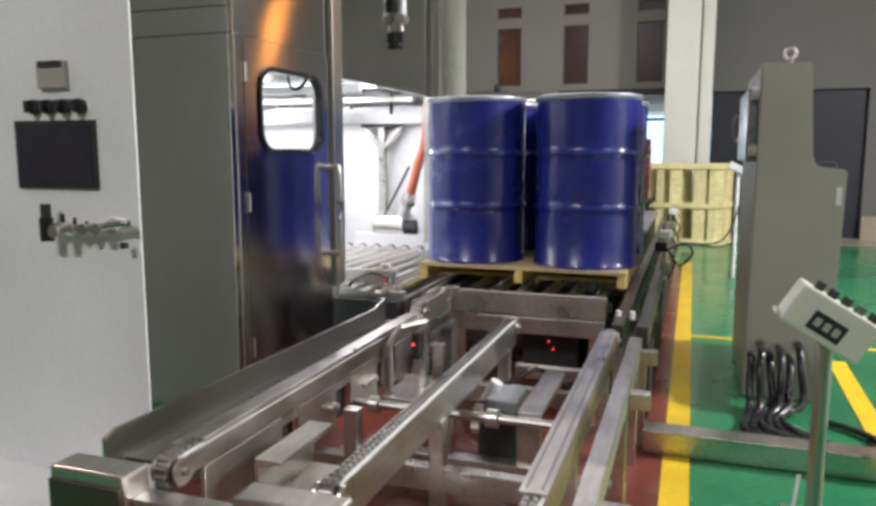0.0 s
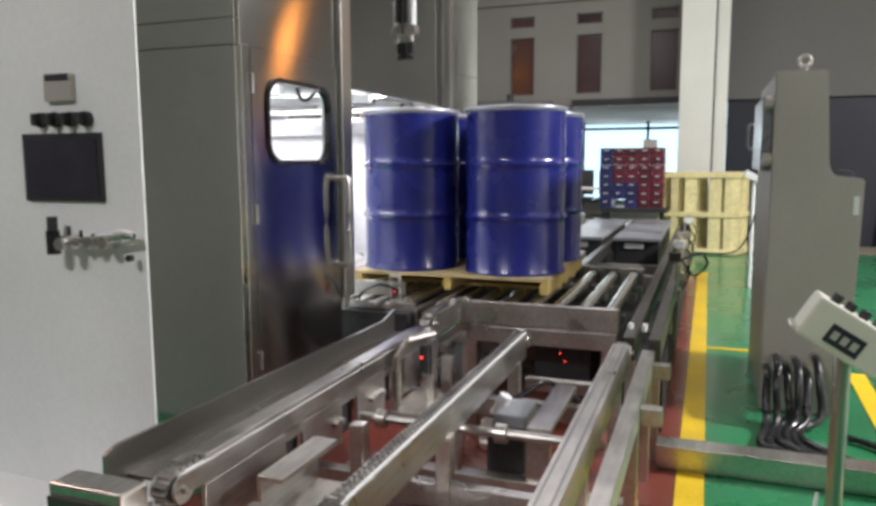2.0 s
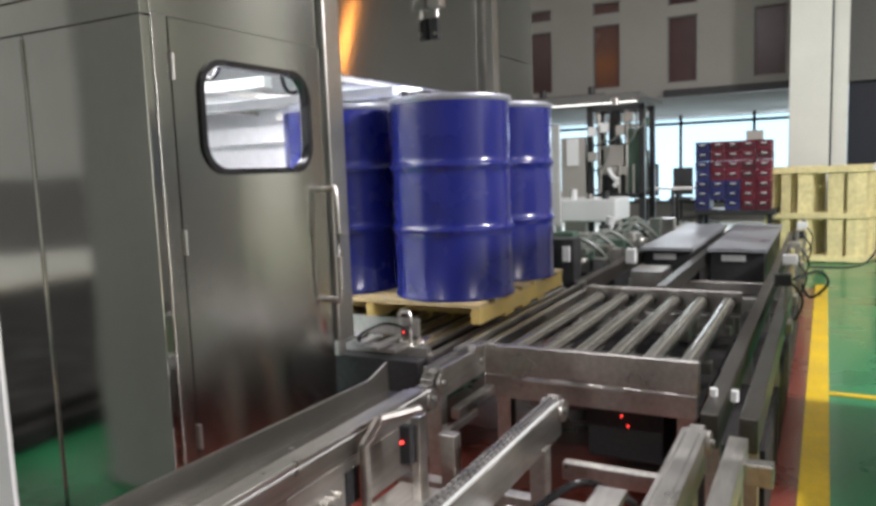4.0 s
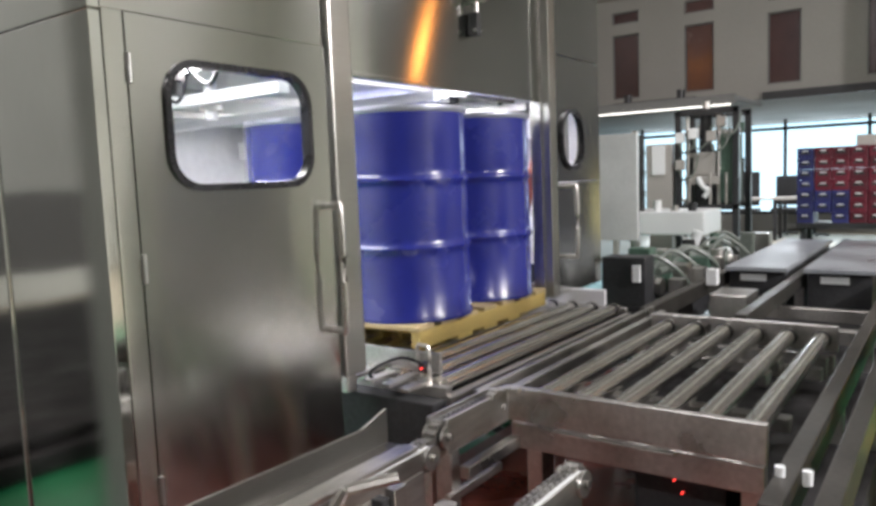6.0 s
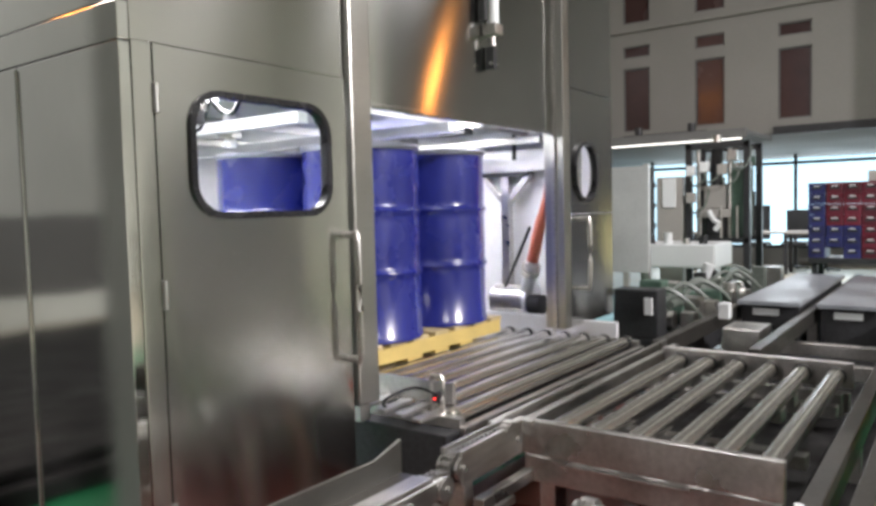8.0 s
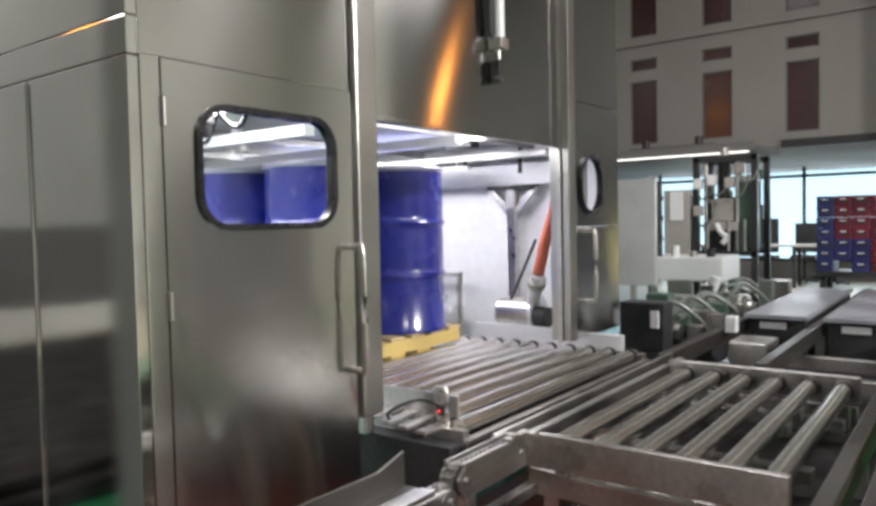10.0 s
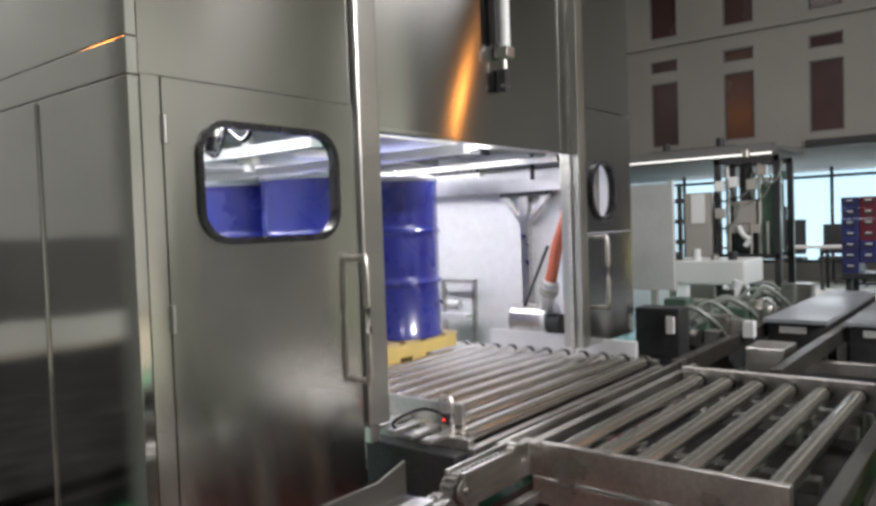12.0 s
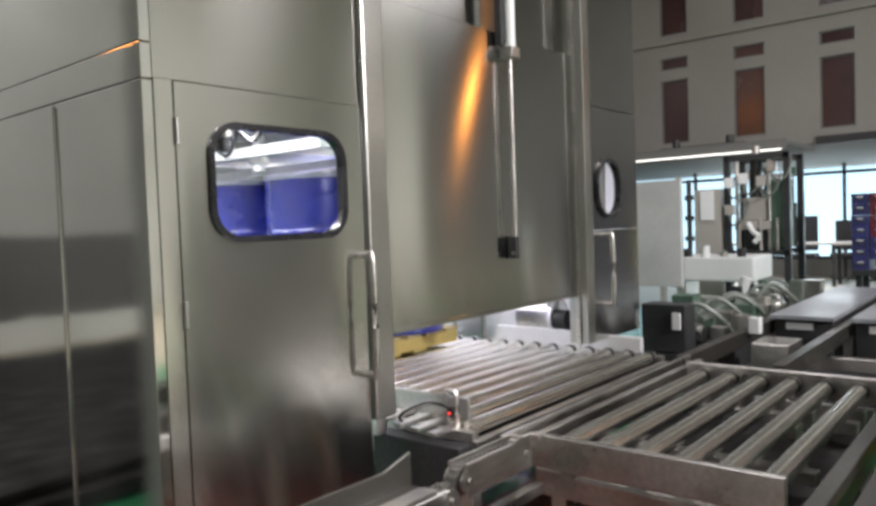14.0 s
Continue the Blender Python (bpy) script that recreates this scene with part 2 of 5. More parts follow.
def rounded(u0, u1, v0, v1, r, seg=6):
    out = []
    for cu, cv, s in ((u1 - r, v1 - r, 0), (u0 + r, v1 - r, 90), (u0 + r, v0 + r, 180), (u1 - r, v0 + r, 270)):
        for k in range(seg + 1):
            a = radians(s + 90 * k / seg)
            out.append((cu + r * math.cos(a), cv + r * math.sin(a)))
    return out


def add_ring(bm, outer, inner, axis, a, b):
    """A plate between two outlines with as many corners, from a to b along the axis."""
    def at(u, v, w):
        return {"x": (w, u, v), "y": (u, w, v), "z": (u, v, w)}[axis]
    n = len(outer)
    v = [[bm.verts.new(at(*p, w)) for p in loop] for loop, w in ((outer, a), (inner, a), (inner, b), (outer, b))]
    faces = []
    for i in range(4):
        p, q = v[i], v[(i + 1) % 4]
        for k in range(n):
            faces.append(bm.faces.new((p[k], p[(k + 1) % n], q[(k + 1) % n], q[k])))
    bmesh.ops.recalc_face_normals(bm, faces=faces)


def rect_loop(u0, u1, v0, v1, like):
    """The rectangle's outline with a corner for each corner of like, seen from its middle."""
    cu, cv = sum(p[0] for p in like) / len(like), sum(p[1] for p in like) / len(like)
    n = len(like) // 4
    out = []
    for q, (u, v) in enumerate(((u1, v1), (u0, v1), (u0, v0), (u1, v0))):
        for k in range(n):
            p = like[q * n + k]
            f = k / (n - 1)
            along = (q % 2 == 0) == (f < 0.5)
            out.append((u, v) if abs(f - 0.5) < 0.3 else ((u, p[1]) if along else (p[0], v)))
    return out


def part(name, bm, mat, parent=None, label="", smooth=False):
    mesh = bpy.data.meshes.new(name)
    if smooth:
        for f in bm.faces:
            f.smooth = True
    bm.to_mesh(mesh)
    bm.free()
    mesh.materials.append(mat)
    if smooth:
        mesh.set_sharp_from_angle(angle=radians(40))
    ob = new(name, mesh)
    if parent:
        ob.parent = parent
        place = parent.matrix_basis if not parent.parent else parent.parent.matrix_basis @ parent.matrix_basis
        mesh.transform(place.inverted())
    if label:
        ob["label"] = label
    return ob


def box(name, mat, dims, parent=None, label="", bevel=0.0):
    bm = bmesh.new()
    add_box(bm, *dims, bevel)
    return part(name, bm, mat, parent, label)


def rod(name, mat, p, q, r, parent=None, label="", seg=16):
    bm = bmesh.new()
    add_rod(bm, p, q, r, seg)
    return part(name, bm, mat, parent, label, True)


def tube(name, mat, points, r, parent=None, label="", seg=8):
    bm = bmesh.new()
    add_tube(bm, points, r, seg)
    return part(name, bm, mat, parent, label, True)


def thing(name, label, category, m=None, group="", kind=""):
    ob = new(name)
    ob.empty_display_size = 0.05
    if m is not None:
        ob.matrix_basis = m
    return tagged(ob, label, category, group, kind)


def structure(ob, label, category):
    return tagged(ob, label, category, kind="structure")


def set_height(ob, k):
    """Scales a standing thing in height alone, its foot staying on the floor."""
    ob.matrix_basis = ob.matrix_basis @ Matrix.Diagonal((1, 1, k, 1))


def shared(name, mesh, parent, m):
    ob = new(name, mesh)
    ob.parent = parent
    ob.matrix_basis = m
    return ob


# ---- the hall ----
def build_hall():
    structure(box("ground", GREEN, (-6.2, 3.2, -2.6, 12.0, -0.2, 0.0)), "glossy green painted factory floor with scuffs", "floor")
    structure(box("floor_far", CONCRETE, (-9, 9, 12.0, 20, -0.2, 0.002)), "pale bare floor of the far hall", "floor")
    # unseen floor, made pale as a reflector for the cabin front
    structure(box("floor_east", CONCRETE, (3.2, 9, -2.6, 12.0, -0.2, 0.002)), "unseen floor beyond the green aisle, pale to brighten the cabin front", "floor")
    structure(box("floor_west", CONCRETE, (-9, -6.2, -2.6, 12.0, -0.2, 0.002)), "pale bare floor along the side wall", "floor")
    structure(box("floor_near", CONCRETE, (-9, 9, -7, -2.6, -0.2, 0.002)), "pale bare floor behind the line", "floor")
    structure(box("red_strip", RED, (-1.66, 0.105, -2.5, 9.4, -0.05, 0.004)), "dull red painted strip under the conveyor line", "floor marking")
    structure(box("yellow_strip", YELLOW, (0.107, 0.215, -2.5, 9.6, -0.05, 0.005)), "yellow painted line along the conveyor", "floor marking")
    structure(box("yellow_strip", YELLOW, (0.217, 1.6, 5.86, 5.92, -0.05, 0.005)), "thin yellow painted cross line on green floor", "floor marking")
    bm = bmesh.new()
    add_prism(bm, [(1.02, 5.5), (1.12, 5.5), (1.06, 3.2), (0.96, 3.2)], "z", -0.05, 0.006)
    structure(part("yellow_strip", bm, YELLOW), "yellow painted line behind the console", "floor marking")
    # unseen wall, its bands set after those mirrored in the end panel
    west = structure(thing("wall_west", "", "", pose(-9, 6, 0)), "grey hall wall with a darker dado and a cream foot", "wall")
    box("upper_wall", HALL, (-9.2, -9, -3.4, 20, 1.35, 6.2), west)
    box("dado", WALL_DARK, (-9.2, -9, -3.4, 20, 0.36, 1.35), west)
    box("foot_band", COLUMN, (-9.2, -9, -3.4, 20, 0, 0.36), west)
    # made-up dark part, so that the end panel mirrors something dark
    box("dark_door", WALL_DARK, (-9.2, -9, -7, -3.4, 0, 6.2), west, "unseen dark wall part, added for the end panel's dark reflection")
    # unseen wall, made pale so the steel doors mirror more light
    structure(box("wall_east", COLUMN, (9, 9.2, -7, 20, 0, 6.2)), "unseen hall wall, pale to brighten the cabin front", "wall")
    # unseen; kept dark for the same reflection
    structure(box("wall_south", WALL_DARK, (-9, 9, -7.2, -7, 0, 6.2)), "unseen hall wall behind the line, dark for the end panel's reflection", "wall")
    structure(box("wall_north", WALL, (-9, 9, 20, 20.2, 0, 6.2)), "pale end wall of the far hall", "wall")
    structure(box("ceiling", ROOF, (-9.2, 9.2, -7.2, 20.2, 6.2, 6.4)), "pale grey factory ceiling", "ceiling")


WALL_Y = 13.0
WINDOW_X = (-5.05, -3.955, -2.865, -1.74, -0.555, 0.7)


def build_upper_wall():
    wall = structure(thing("wall_upper", "", "", pose(0, WALL_Y, 2.3)), "pale grey upper storey wall with a row of dark windows", "wall")
    low, mid = 2.42, 3.38
    w = 0.42
    y0, y1 = WALL_Y, WALL_Y + 0.2
    box("wall_band", WALL, (-9, 0.42, y0, y1, 2.235, low), wall)
    box("wall_band", WALL, (-9, 0.42, y0, y1, mid, 3.54), wall)
    box("wall_band", WALL, (-9, 0.42, y0, y1, 3.72, 4.06), wall)
    box("wall_band", WALL, (-9, 0.42, y0, y1, 5.0, 6.2), wall)
    box("ledge", WALL, (-9, 0.42, y0 - 0.06, y0, 3.92, 3.99), wall, "", 0.005)
    for z0, z1 in ((low, mid), (3.54, 3.72), (4.06, 5.0)):
        x = -9.0
        for wx in WINDOW_X[:-1]:
            box("wall_pier", WALL, (x, wx - w / 2, y0, y1, z0, z1), wall)
            x = wx + w / 2
        box("wall_pier", WALL, (x, 0.42, y0, y1, z0, z1), wall)
    for wx in WINDOW_X[:-1]:
        for z0, z1 in ((low, mid), (3.54, 3.72), (4.06, 5.0)):
            win = box("window", WINDOW_DARK, (wx - w / 2, wx + w / 2, y0 + 0.05, y0 + 0.09, z0, z1), wall, "dark unlit window pane")
            bm = bmesh.new()
            i = rounded(wx - w / 2 + 0.02, wx + w / 2 - 0.02, z0 + 0.02, z1 - 0.02, 0.004, 1)
            o = rect_loop(wx - w / 2, wx + w / 2, z0, z1, i)
            add_ring(bm, o, i, "y", y0 + 0.02, y0 + 0.05)
            part("frame", bm, WALL_DARK, win)
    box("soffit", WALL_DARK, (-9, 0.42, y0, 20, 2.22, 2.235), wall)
    box("fascia", DARK, (-2.0, 0.42, y0 - 0.05, y0, 2.21, 2.32), wall, "dark fascia under the upper wall")
    # a low canopy with a strip light before the wall
    can = structure(thing("canopy", "", "", pose(-4.6, 11.4, 2.3)), "grey canopy with a strip light along its edge", "canopy")
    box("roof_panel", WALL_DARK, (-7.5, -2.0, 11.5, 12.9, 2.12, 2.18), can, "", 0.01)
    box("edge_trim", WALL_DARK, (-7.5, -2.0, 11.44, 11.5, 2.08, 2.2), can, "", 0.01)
    rod("strip_light", STRIP, (-7.0, 11.42, 2.07), (-2.05, 11.42, 2.07), 0.007, can, "lit strip light")
    for x in (-3.4, -2.7):
        rod("fitting", DARK, (x, 11.6, 2.18), (x, 11.6, 2.32), 0.05, can)
    box("fitting", DARK, (-3.6, -2.5, 11.55, 11.65, 2.18, 2.22), can)


def build_right_wall():
    wall = structure(thing("wall_right", "", "", pose(4, 13, 0)), "dark grey wall beside the column", "wall")
    box("wall_panel", WALL_DARK, (2.6, 5.8, 13, 13.2, 0, 6.2), wall)
    # unseen pale strip, added so the shutter mirrors a bright smear
    box("wall_panel", COLUMN, (5.8, 6.8, 12.98, 13.2, 0, 6.2), wall, "pale wall strip added for the shutter's bright reflection")
    box("wall_panel", HALL, (6.8, 9, 13, 13.2, 0, 6.2), wall)
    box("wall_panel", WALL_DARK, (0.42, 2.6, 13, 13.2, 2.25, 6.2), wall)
    box("dark_door", NAVY, (0.42, 2.6, 13.08, 13.14, 0.0, 2.25), wall, "closed dark navy roller door")
    box("skirting", CONCRETE, (2.6, 9, 12.94, 12.978, 0, 0.35), wall)


def build_column():
    col = structure(thing("column", "", "", pose(0.1, 12.3, 0)), "white painted square steel column", "column")
    box("shaft", COLUMN, (-0.27, 0.20, 12.2, 12.6, 0, 6.2), col, "", 0.01)
    box("side_duct", COLUMN, (0.22, 0.40, 12.3, 12.55, 0, 6.2), col, "", 0.01)
    box("gap_strip", DARK, (0.20, 0.22, 12.25, 12.5, 0, 6.2), col)


def build_glass_wall():
    g = structure(thing("window_1", "", "", pose(-3, 18, 0)), "tall glazed wall with slim dark mullions and daylight behind", "window")
    structure(box("backdrop", SKYGLOW, (-8.8, 6, 19.6, 19.62, 0.3, 3.6)), "bright hazy daylight behind the glass", "backdrop")
    box("low_wall", WALL, (-8.8, 6, 18.0, 18.1, 0, 0.35), g)
    for k in range(10):
        x = -8.4 + 1.45 * k
        box("mullion", DARK, (x - 0.03, x + 0.03, 18.0, 18.06, 0.35, 3.4), g)
    for z in (0.38, 2.05, 3.3):
        box("rail", DARK, (-8.8, 6, 18.0, 18.06, z - 0.03, z + 0.03), g)


# ---- the cabin ----
FX = -1.60      # outer face of the cabin's front
END_Y = 3.08     # outer face of its near end
FAR_Y = 6.34
TRAY = (-3.12, -2.42, 5.88, 1.665)    # cable tray under the cabin roof: x from, x to, y, z


def build_cabin():
    c = thing("filling_cabin", "large brushed stainless machine cabin with a brightly lit white interior", "machine", pose(-3.2, 4.8, 0))
    t = 0.035
    # near end face
    box("end_panel", SHEET_DARK, (-2.155, FX + 0.0, END_Y, END_Y + t, 0.06, 1.762), c, "", 0.003)
    box("end_panel", SHEET_DARK, (-3.4, -2.16, END_Y, END_Y + t, 0.06, 1.762), c, "", 0.003)
    box("end_panel", SHEET_DARK, (-4.9, -3.405, END_Y, END_Y + t, 0.06, 1.762), c, "", 0.003)
    box("end_header", SHEET_DARK, (-4.9, FX, END_Y, END_Y + t, 1.765, 1.867), c, "", 0.003)
    box("end_header", SHEET_DARK, (-4.9, FX, END_Y, END_Y + t, 1.87, 2.85), c, "", 0.003)
    rod("seam_bead", SHEET_DARK, (-2.157, END_Y - 0.002, 0.06), (-2.157, END_Y - 0.002, 1.75), 0.006, c)
    box("base_skirt", STEEL, (-4.9, FX - 0.01, END_Y + 0.01, END_Y + 0.05, 0.0, 0.06), c)
    # front, near part
    x0, x1 = FX - t, FX
    box("corner_post", SHEET, (x0, x1 + 0.004, END_Y + t, 3.175, 0.06, 1.77), c, "", 0.003)
    box("front_header", SHEET, (x0, x1, END_Y + t, 3.935, 1.769, 2.85), c, "", 0.003)
    box("front_base", SHEET, (x0, x1 - 0.008, 3.178, 3.98, 0.06, 0.20), c)
    door = part("door", door_mesh(3.177, 3.93, 0.205, 1.766, (3.285, 3.84, 1.292, 1.656, 0.10), x0, x1 + 0.006), SHEET, c, "brushed steel access door with a rounded window")
    window_in(door, 3.285, 3.84, 1.292, 1.656, 0.10)
    d_handle(door, 3.905, 0.775, 1.215)
    for z in (0.45, 1.08, 1.62):
        rod("hinge", POST, (x1 + 0.008, 3.18, z - 0.04), (x1 + 0.008, 3.18, z + 0.04), 0.008, door)
    # posts each side of the opening
    box("jamb_post", SATIN, (-1.70, -1.575, 3.94, 4.05, 0.59, 2.85), c, "", 0.008)
    box("jamb_foot", STEEL, (-1.67, -1.60, 3.97, 4.02, 0.52, 0.59), c, "", 0.006)
    box("jamb_post", SATIN, (-1.715, -1.594, 5.655, 5.735, 0.62, 2.85), c, "", 0.006)
    box("guide_rail", STEEL, (-1.665, -1.64, 4.052, 4.07, 0.62, 2.85), c)
    box("guide_rail", STEEL, (-1.665, -1.64, 5.635, 5.653, 0.62, 2.85), c)
    box("opening_header", BRUSHED, (-1.765, -1.71, 4.052, 5.653, 1.74, 2.85), c, "", 0.003)
    # front, far part
    part("door", door_mesh(5.74, 6.335, 1.255, 1.95, (5.79, 6.09, 1.325, 1.662, 0.148), x0, x1), SHEET, c, "narrow brushed steel door with an oval window")
    far = c.children[-1]
    window_in(far, 5.79, 6.09, 1.325, 1.662, 0.148)
    # strips added behind the oval pane to imitate its dark streaks
    for y, w in ((5.80, 0.07), (5.95, 0.03), (6.02, 0.05)):
        box("switch_rail", POST, (-1.72, -1.68, y, y + w, 1.26, 1.74), c, "", 0.004)
    low = box("lower_panel", SHEET, (x0, x1, 5.74, 6.335, 0.62, 1.25), c, "", 0.003)
    d_handle(low, 5.842, 0.83, 1.227)
    box("front_header", SHEET, (x0, x1, 5.74, 6.335, 1.955, 2.85), c, "", 0.003)
    # walls of the inside
    box("inner_wall", INNER, (-4.86, -1.83, FAR_Y - 0.04, FAR_Y, 0.0, 2.85), c, "bright white-lit steel wall")
    box("far_post", INNER, (-1.83, -1.64, FAR_Y - 0.05, FAR_Y, 0.62, 2.85), c)
    box("inner_wall", INNER, (-4.9, -4.86, END_Y + t, FAR_Y, 0.0, 2.85), c, "bright white-lit steel wall")
    box("inner_lining", INNER, (-4.86, -1.70, END_Y + t, END_Y + t + 0.01, 0.06, 2.3), c)
    box("inner_ceiling", INNER, (-4.86, -1.775, END_Y + 0.05, FAR_Y - 0.05, 2.32, 2.36), c)
    box("ceiling_panel", PALE, (-4.8, -2.08, END_Y + 0.06, 4.72, 1.80, 1.83), c, "grey sheet ceiling panel", 0.003)
    box("ceiling_panel", PALE, (-4.8, -2.08, 4.74, FAR_Y - 0.16, 1.80, 1.83), c, "grey sheet ceiling panel", 0.003)
    for x in (-3.9, -3.0, -2.12):
        box("ceiling_rib", STEEL, (x, x + 0.035, 3.3, 6.15, 1.755, 1.799), c, "", 0.003)
    rod("light_tube", TUBE, (-1.87, 4.15, 1.775), (-1.87, 5.55, 1.775), 0.012, c, "lit tube lamp")
    box("tube_holder", INNER, (-1.90, -1.84, 4.10, 5.60, 1.79, 1.82), c, "", 0.003)
    box("roof", SHEET_DARK, (-4.9, FX, END_Y, FAR_Y, 2.85, 2.88), c)
    # fittings under its ceiling and on the far wall
    for y in (3.85, 5.5):
        rod("light_tube", TUBE, (-4.15, y + 0.1, 1.785), (-2.0, y + 0.1, 1.785), 0.012, c, "lit tube lamp")
    y = FAR_Y - 0.05
    box("wall_beam", INNER, (-4.8, -1.9, y - 0.10, y, 1.53, 1.67), c, "", 0.005)
    box("wall_post", STEEL, (-2.32, -2.26, y - 0.10, y - 0.04, 0.5, 1.53), c, "", 0.004)
    for s in (-1, 1):
        bm = bmesh.new()
        t2 = bmesh.new()
        add_box(t2, -0.018, 0.018, -0.02, 0.02, -0.13, 0.13, 0.003)
        merge(bm, t2, Matrix.Translation((-2.29 + s * 0.095, y - 0.07, 1.42)) @ Euler((0, radians(s * 42), 0)).to_matrix().to_4x4())
        part("brace", bm, STEEL, c)
    box("bracket_bar", DARK, (-2.47, -2.11, y - 0.11, y - 0.03, 1.50, 1.528), c)
    box("roof_beam", INNER, (-4.6, -2.0, 5.15, 5.21, 1.70, 1.754), c, "", 0.004)
    box("roof_beam", STEEL, (-2.05, -1.98, 3.3, 6.2, 1.84, 1.92), c, "", 0.004)
    rod("hanger", DARK, (-2.16, 6.1, 1.60), (-2.16, 6.1, 1.80), 0.014, c)
    box("junction", DARK, (-2.40, -2.22, 5.62, 5.72, 1.74, 1.799), c, "", 0.006)
    box("cable_tray", STEEL, (TRAY[0], TRAY[1], TRAY[2], TRAY[2] + 0.05, TRAY[3] - 0.035, TRAY[3] - 0.012), c, "", 0.003)
    for k in range(16):
        x = TRAY[0] + 0.03 + (TRAY[1] - TRAY[0] - 0.09) * k / 15
        box("chain_link", DARK, (x, x + 0.03, TRAY[2] + 0.004, TRAY[2] + 0.046, TRAY[3] - 0.0115, TRAY[3] + 0.016), c)
    box("cross_channel", STEEL, (-3.6, -1.95, 6.05, 6.10, TRAY[3] + 0.03, TRAY[3] + 0.075), c, "", 0.004)
    for x, y in ((-2.6, 3.55), (-2.2, 3.75), (-2.75, 4.0), (-3.3, 3.6)):
        rod("valve_body", STEEL, (x, y, 1.70), (x, y, 1.80), 0.040, c)
        rod("valve_cap", DARK, (x, y, 1.645), (x, y, 1.70), 0.028, c)
        box("valve_block", WHITE, (x - 0.16, x - 0.05, y - 0.05, y + 0.05, 1.70, 1.78), c, "", 0.006)
        tube("air_line", RUBBER, smooth_path([(x, y + 0.03, 1.78), (x + 0.08, y + 0.05, 1.70), (x + 0.2, y + 0.02, 1.68), (x + 0.3, y, 1.79)]), 0.009, c)
    box("valve_beam", WHITE, (-4.4, -2.1, 4.18, 4.24, 1.68, 1.73), c, "", 0.004)
    for x in (-4.1, -3.4, -2.7):
        rod("filling_nozzle", INNER, (x, 4.30, 1.62), (x, 4.30, 1.80), 0.03, c)
        rod("nozzle_collar", STEEL, (x, 4.30, 1.66), (x, 4.30, 1.69), 0.055, c)
    tube("air_hose", RUBBER, smooth_path([(-1.85, 4.25, 2.25), (-1.86, 4.27, 1.85), (-1.90, 4.20, 1.66), (-1.95, 4.13, 1.70), (-1.95, 4.13, 2.2)]), 0.010, c)
    return c


def door_mesh(y0, y1, z0, z1, hole, xa, xb):
    bm = bmesh.new()
    inner = rounded(*hole, seg=7)
    add_ring(bm, rect_loop(y0, y1, z0, z1, inner), inner, "x", xa, xb)
    return bm


def window_in(door, y0, y1, z0, z1, r):
    bm = bmesh.new()
    inner = rounded(y0 + 0.014, y1 - 0.014, z0 + 0.014, z1 - 0.014, r - 0.014, 7)
    add_ring(bm, rounded(y0 - 0.006, y1 + 0.006, z0 - 0.006, z1 + 0.006, r + 0.006, 7), inner, "x", FX - 0.02, FX + 0.016)
    part("window_gasket", bm, RUBBER, door, "black rubber gasket", True)
    bm = bmesh.new()
    add_prism(bm, rounded(y0 + 0.012, y1 - 0.012, z0 + 0.012, z1 - 0.012, r - 0.012, 7), "x", FX - 0.012, FX - 0.008)
    pane = part("pane", bm, GLASS, door, "clear window pane")
    pane.visible_shadow = False


def d_handle(door, y, z0, z1):
    x = FX + 0.006
    pts = [(x - 0.01, y, z0), (x + 0.035, y, z0), (x + 0.062, y, z0 + 0.03), (x + 0.062, y, z1 - 0.03), (x + 0.035, y, z1), (x - 0.01, y, z1)]
    tube("handle", STEEL, smooth_path(pts, 5), 0.0125, door, "bent bright steel bar handle", 10)


def build_shutter():
    s = thing("lifting_shutter", "brushed stainless steel lifting shutter with a pneumatic rod", "shutter", pose(-1.66, 4.86, 1.685))
    box("sheet", BRUSHED, (-1.668, -1.65, 4.072, 5.633, 1.70, 3.02), s, "", 0.002)
    box("bottom_fold", SHEET, (-1.683, -1.644, 4.072, 5.633, 1.685, 1.705), s, "", 0.003)
    rod("piston_rod", STEEL, (-1.608, 4.965, 2.03), (-1.608, 4.965, 2.95), 0.010, s)
    box("rod_clevis", DARK, (-1.644, -1.596, 4.948, 4.982, 1.94, 2.045), s, "dark steel clevis", 0.004)
    rod("clevis_pin", STEEL, (-1.608, 4.938, 1.965), (-1.608, 4.992, 1.965), 0.007, s)
    return s


def build_cylinder():
    c = thing("air_cylinder", "slim pale aluminium pneumatic cylinder above the shutter", "cylinder", pose(-1.608, 4.965, 2.11))
    rod("barrel", WHITE, (-1.608, 4.965, 2.14), (-1.608, 4.965, 3.3), 0.030, c)
    box("end_cap", STEEL, (-1.643, -1.573, 4.93, 5.0, 2.10, 2.15), c, "", 0.004)
    box("mount", STEEL, (-1.71, -1.57, 4.865, 5.065, 3.06, 3.12), c)
    box("wall_bracket", STEEL, (-1.765, -1.71, 4.865, 5.065, 2.86, 3.16), c)
    box("sensor_rail", DARK, (-1.64, -1.608, 4.895, 4.925, 2.16, 2.9), c)


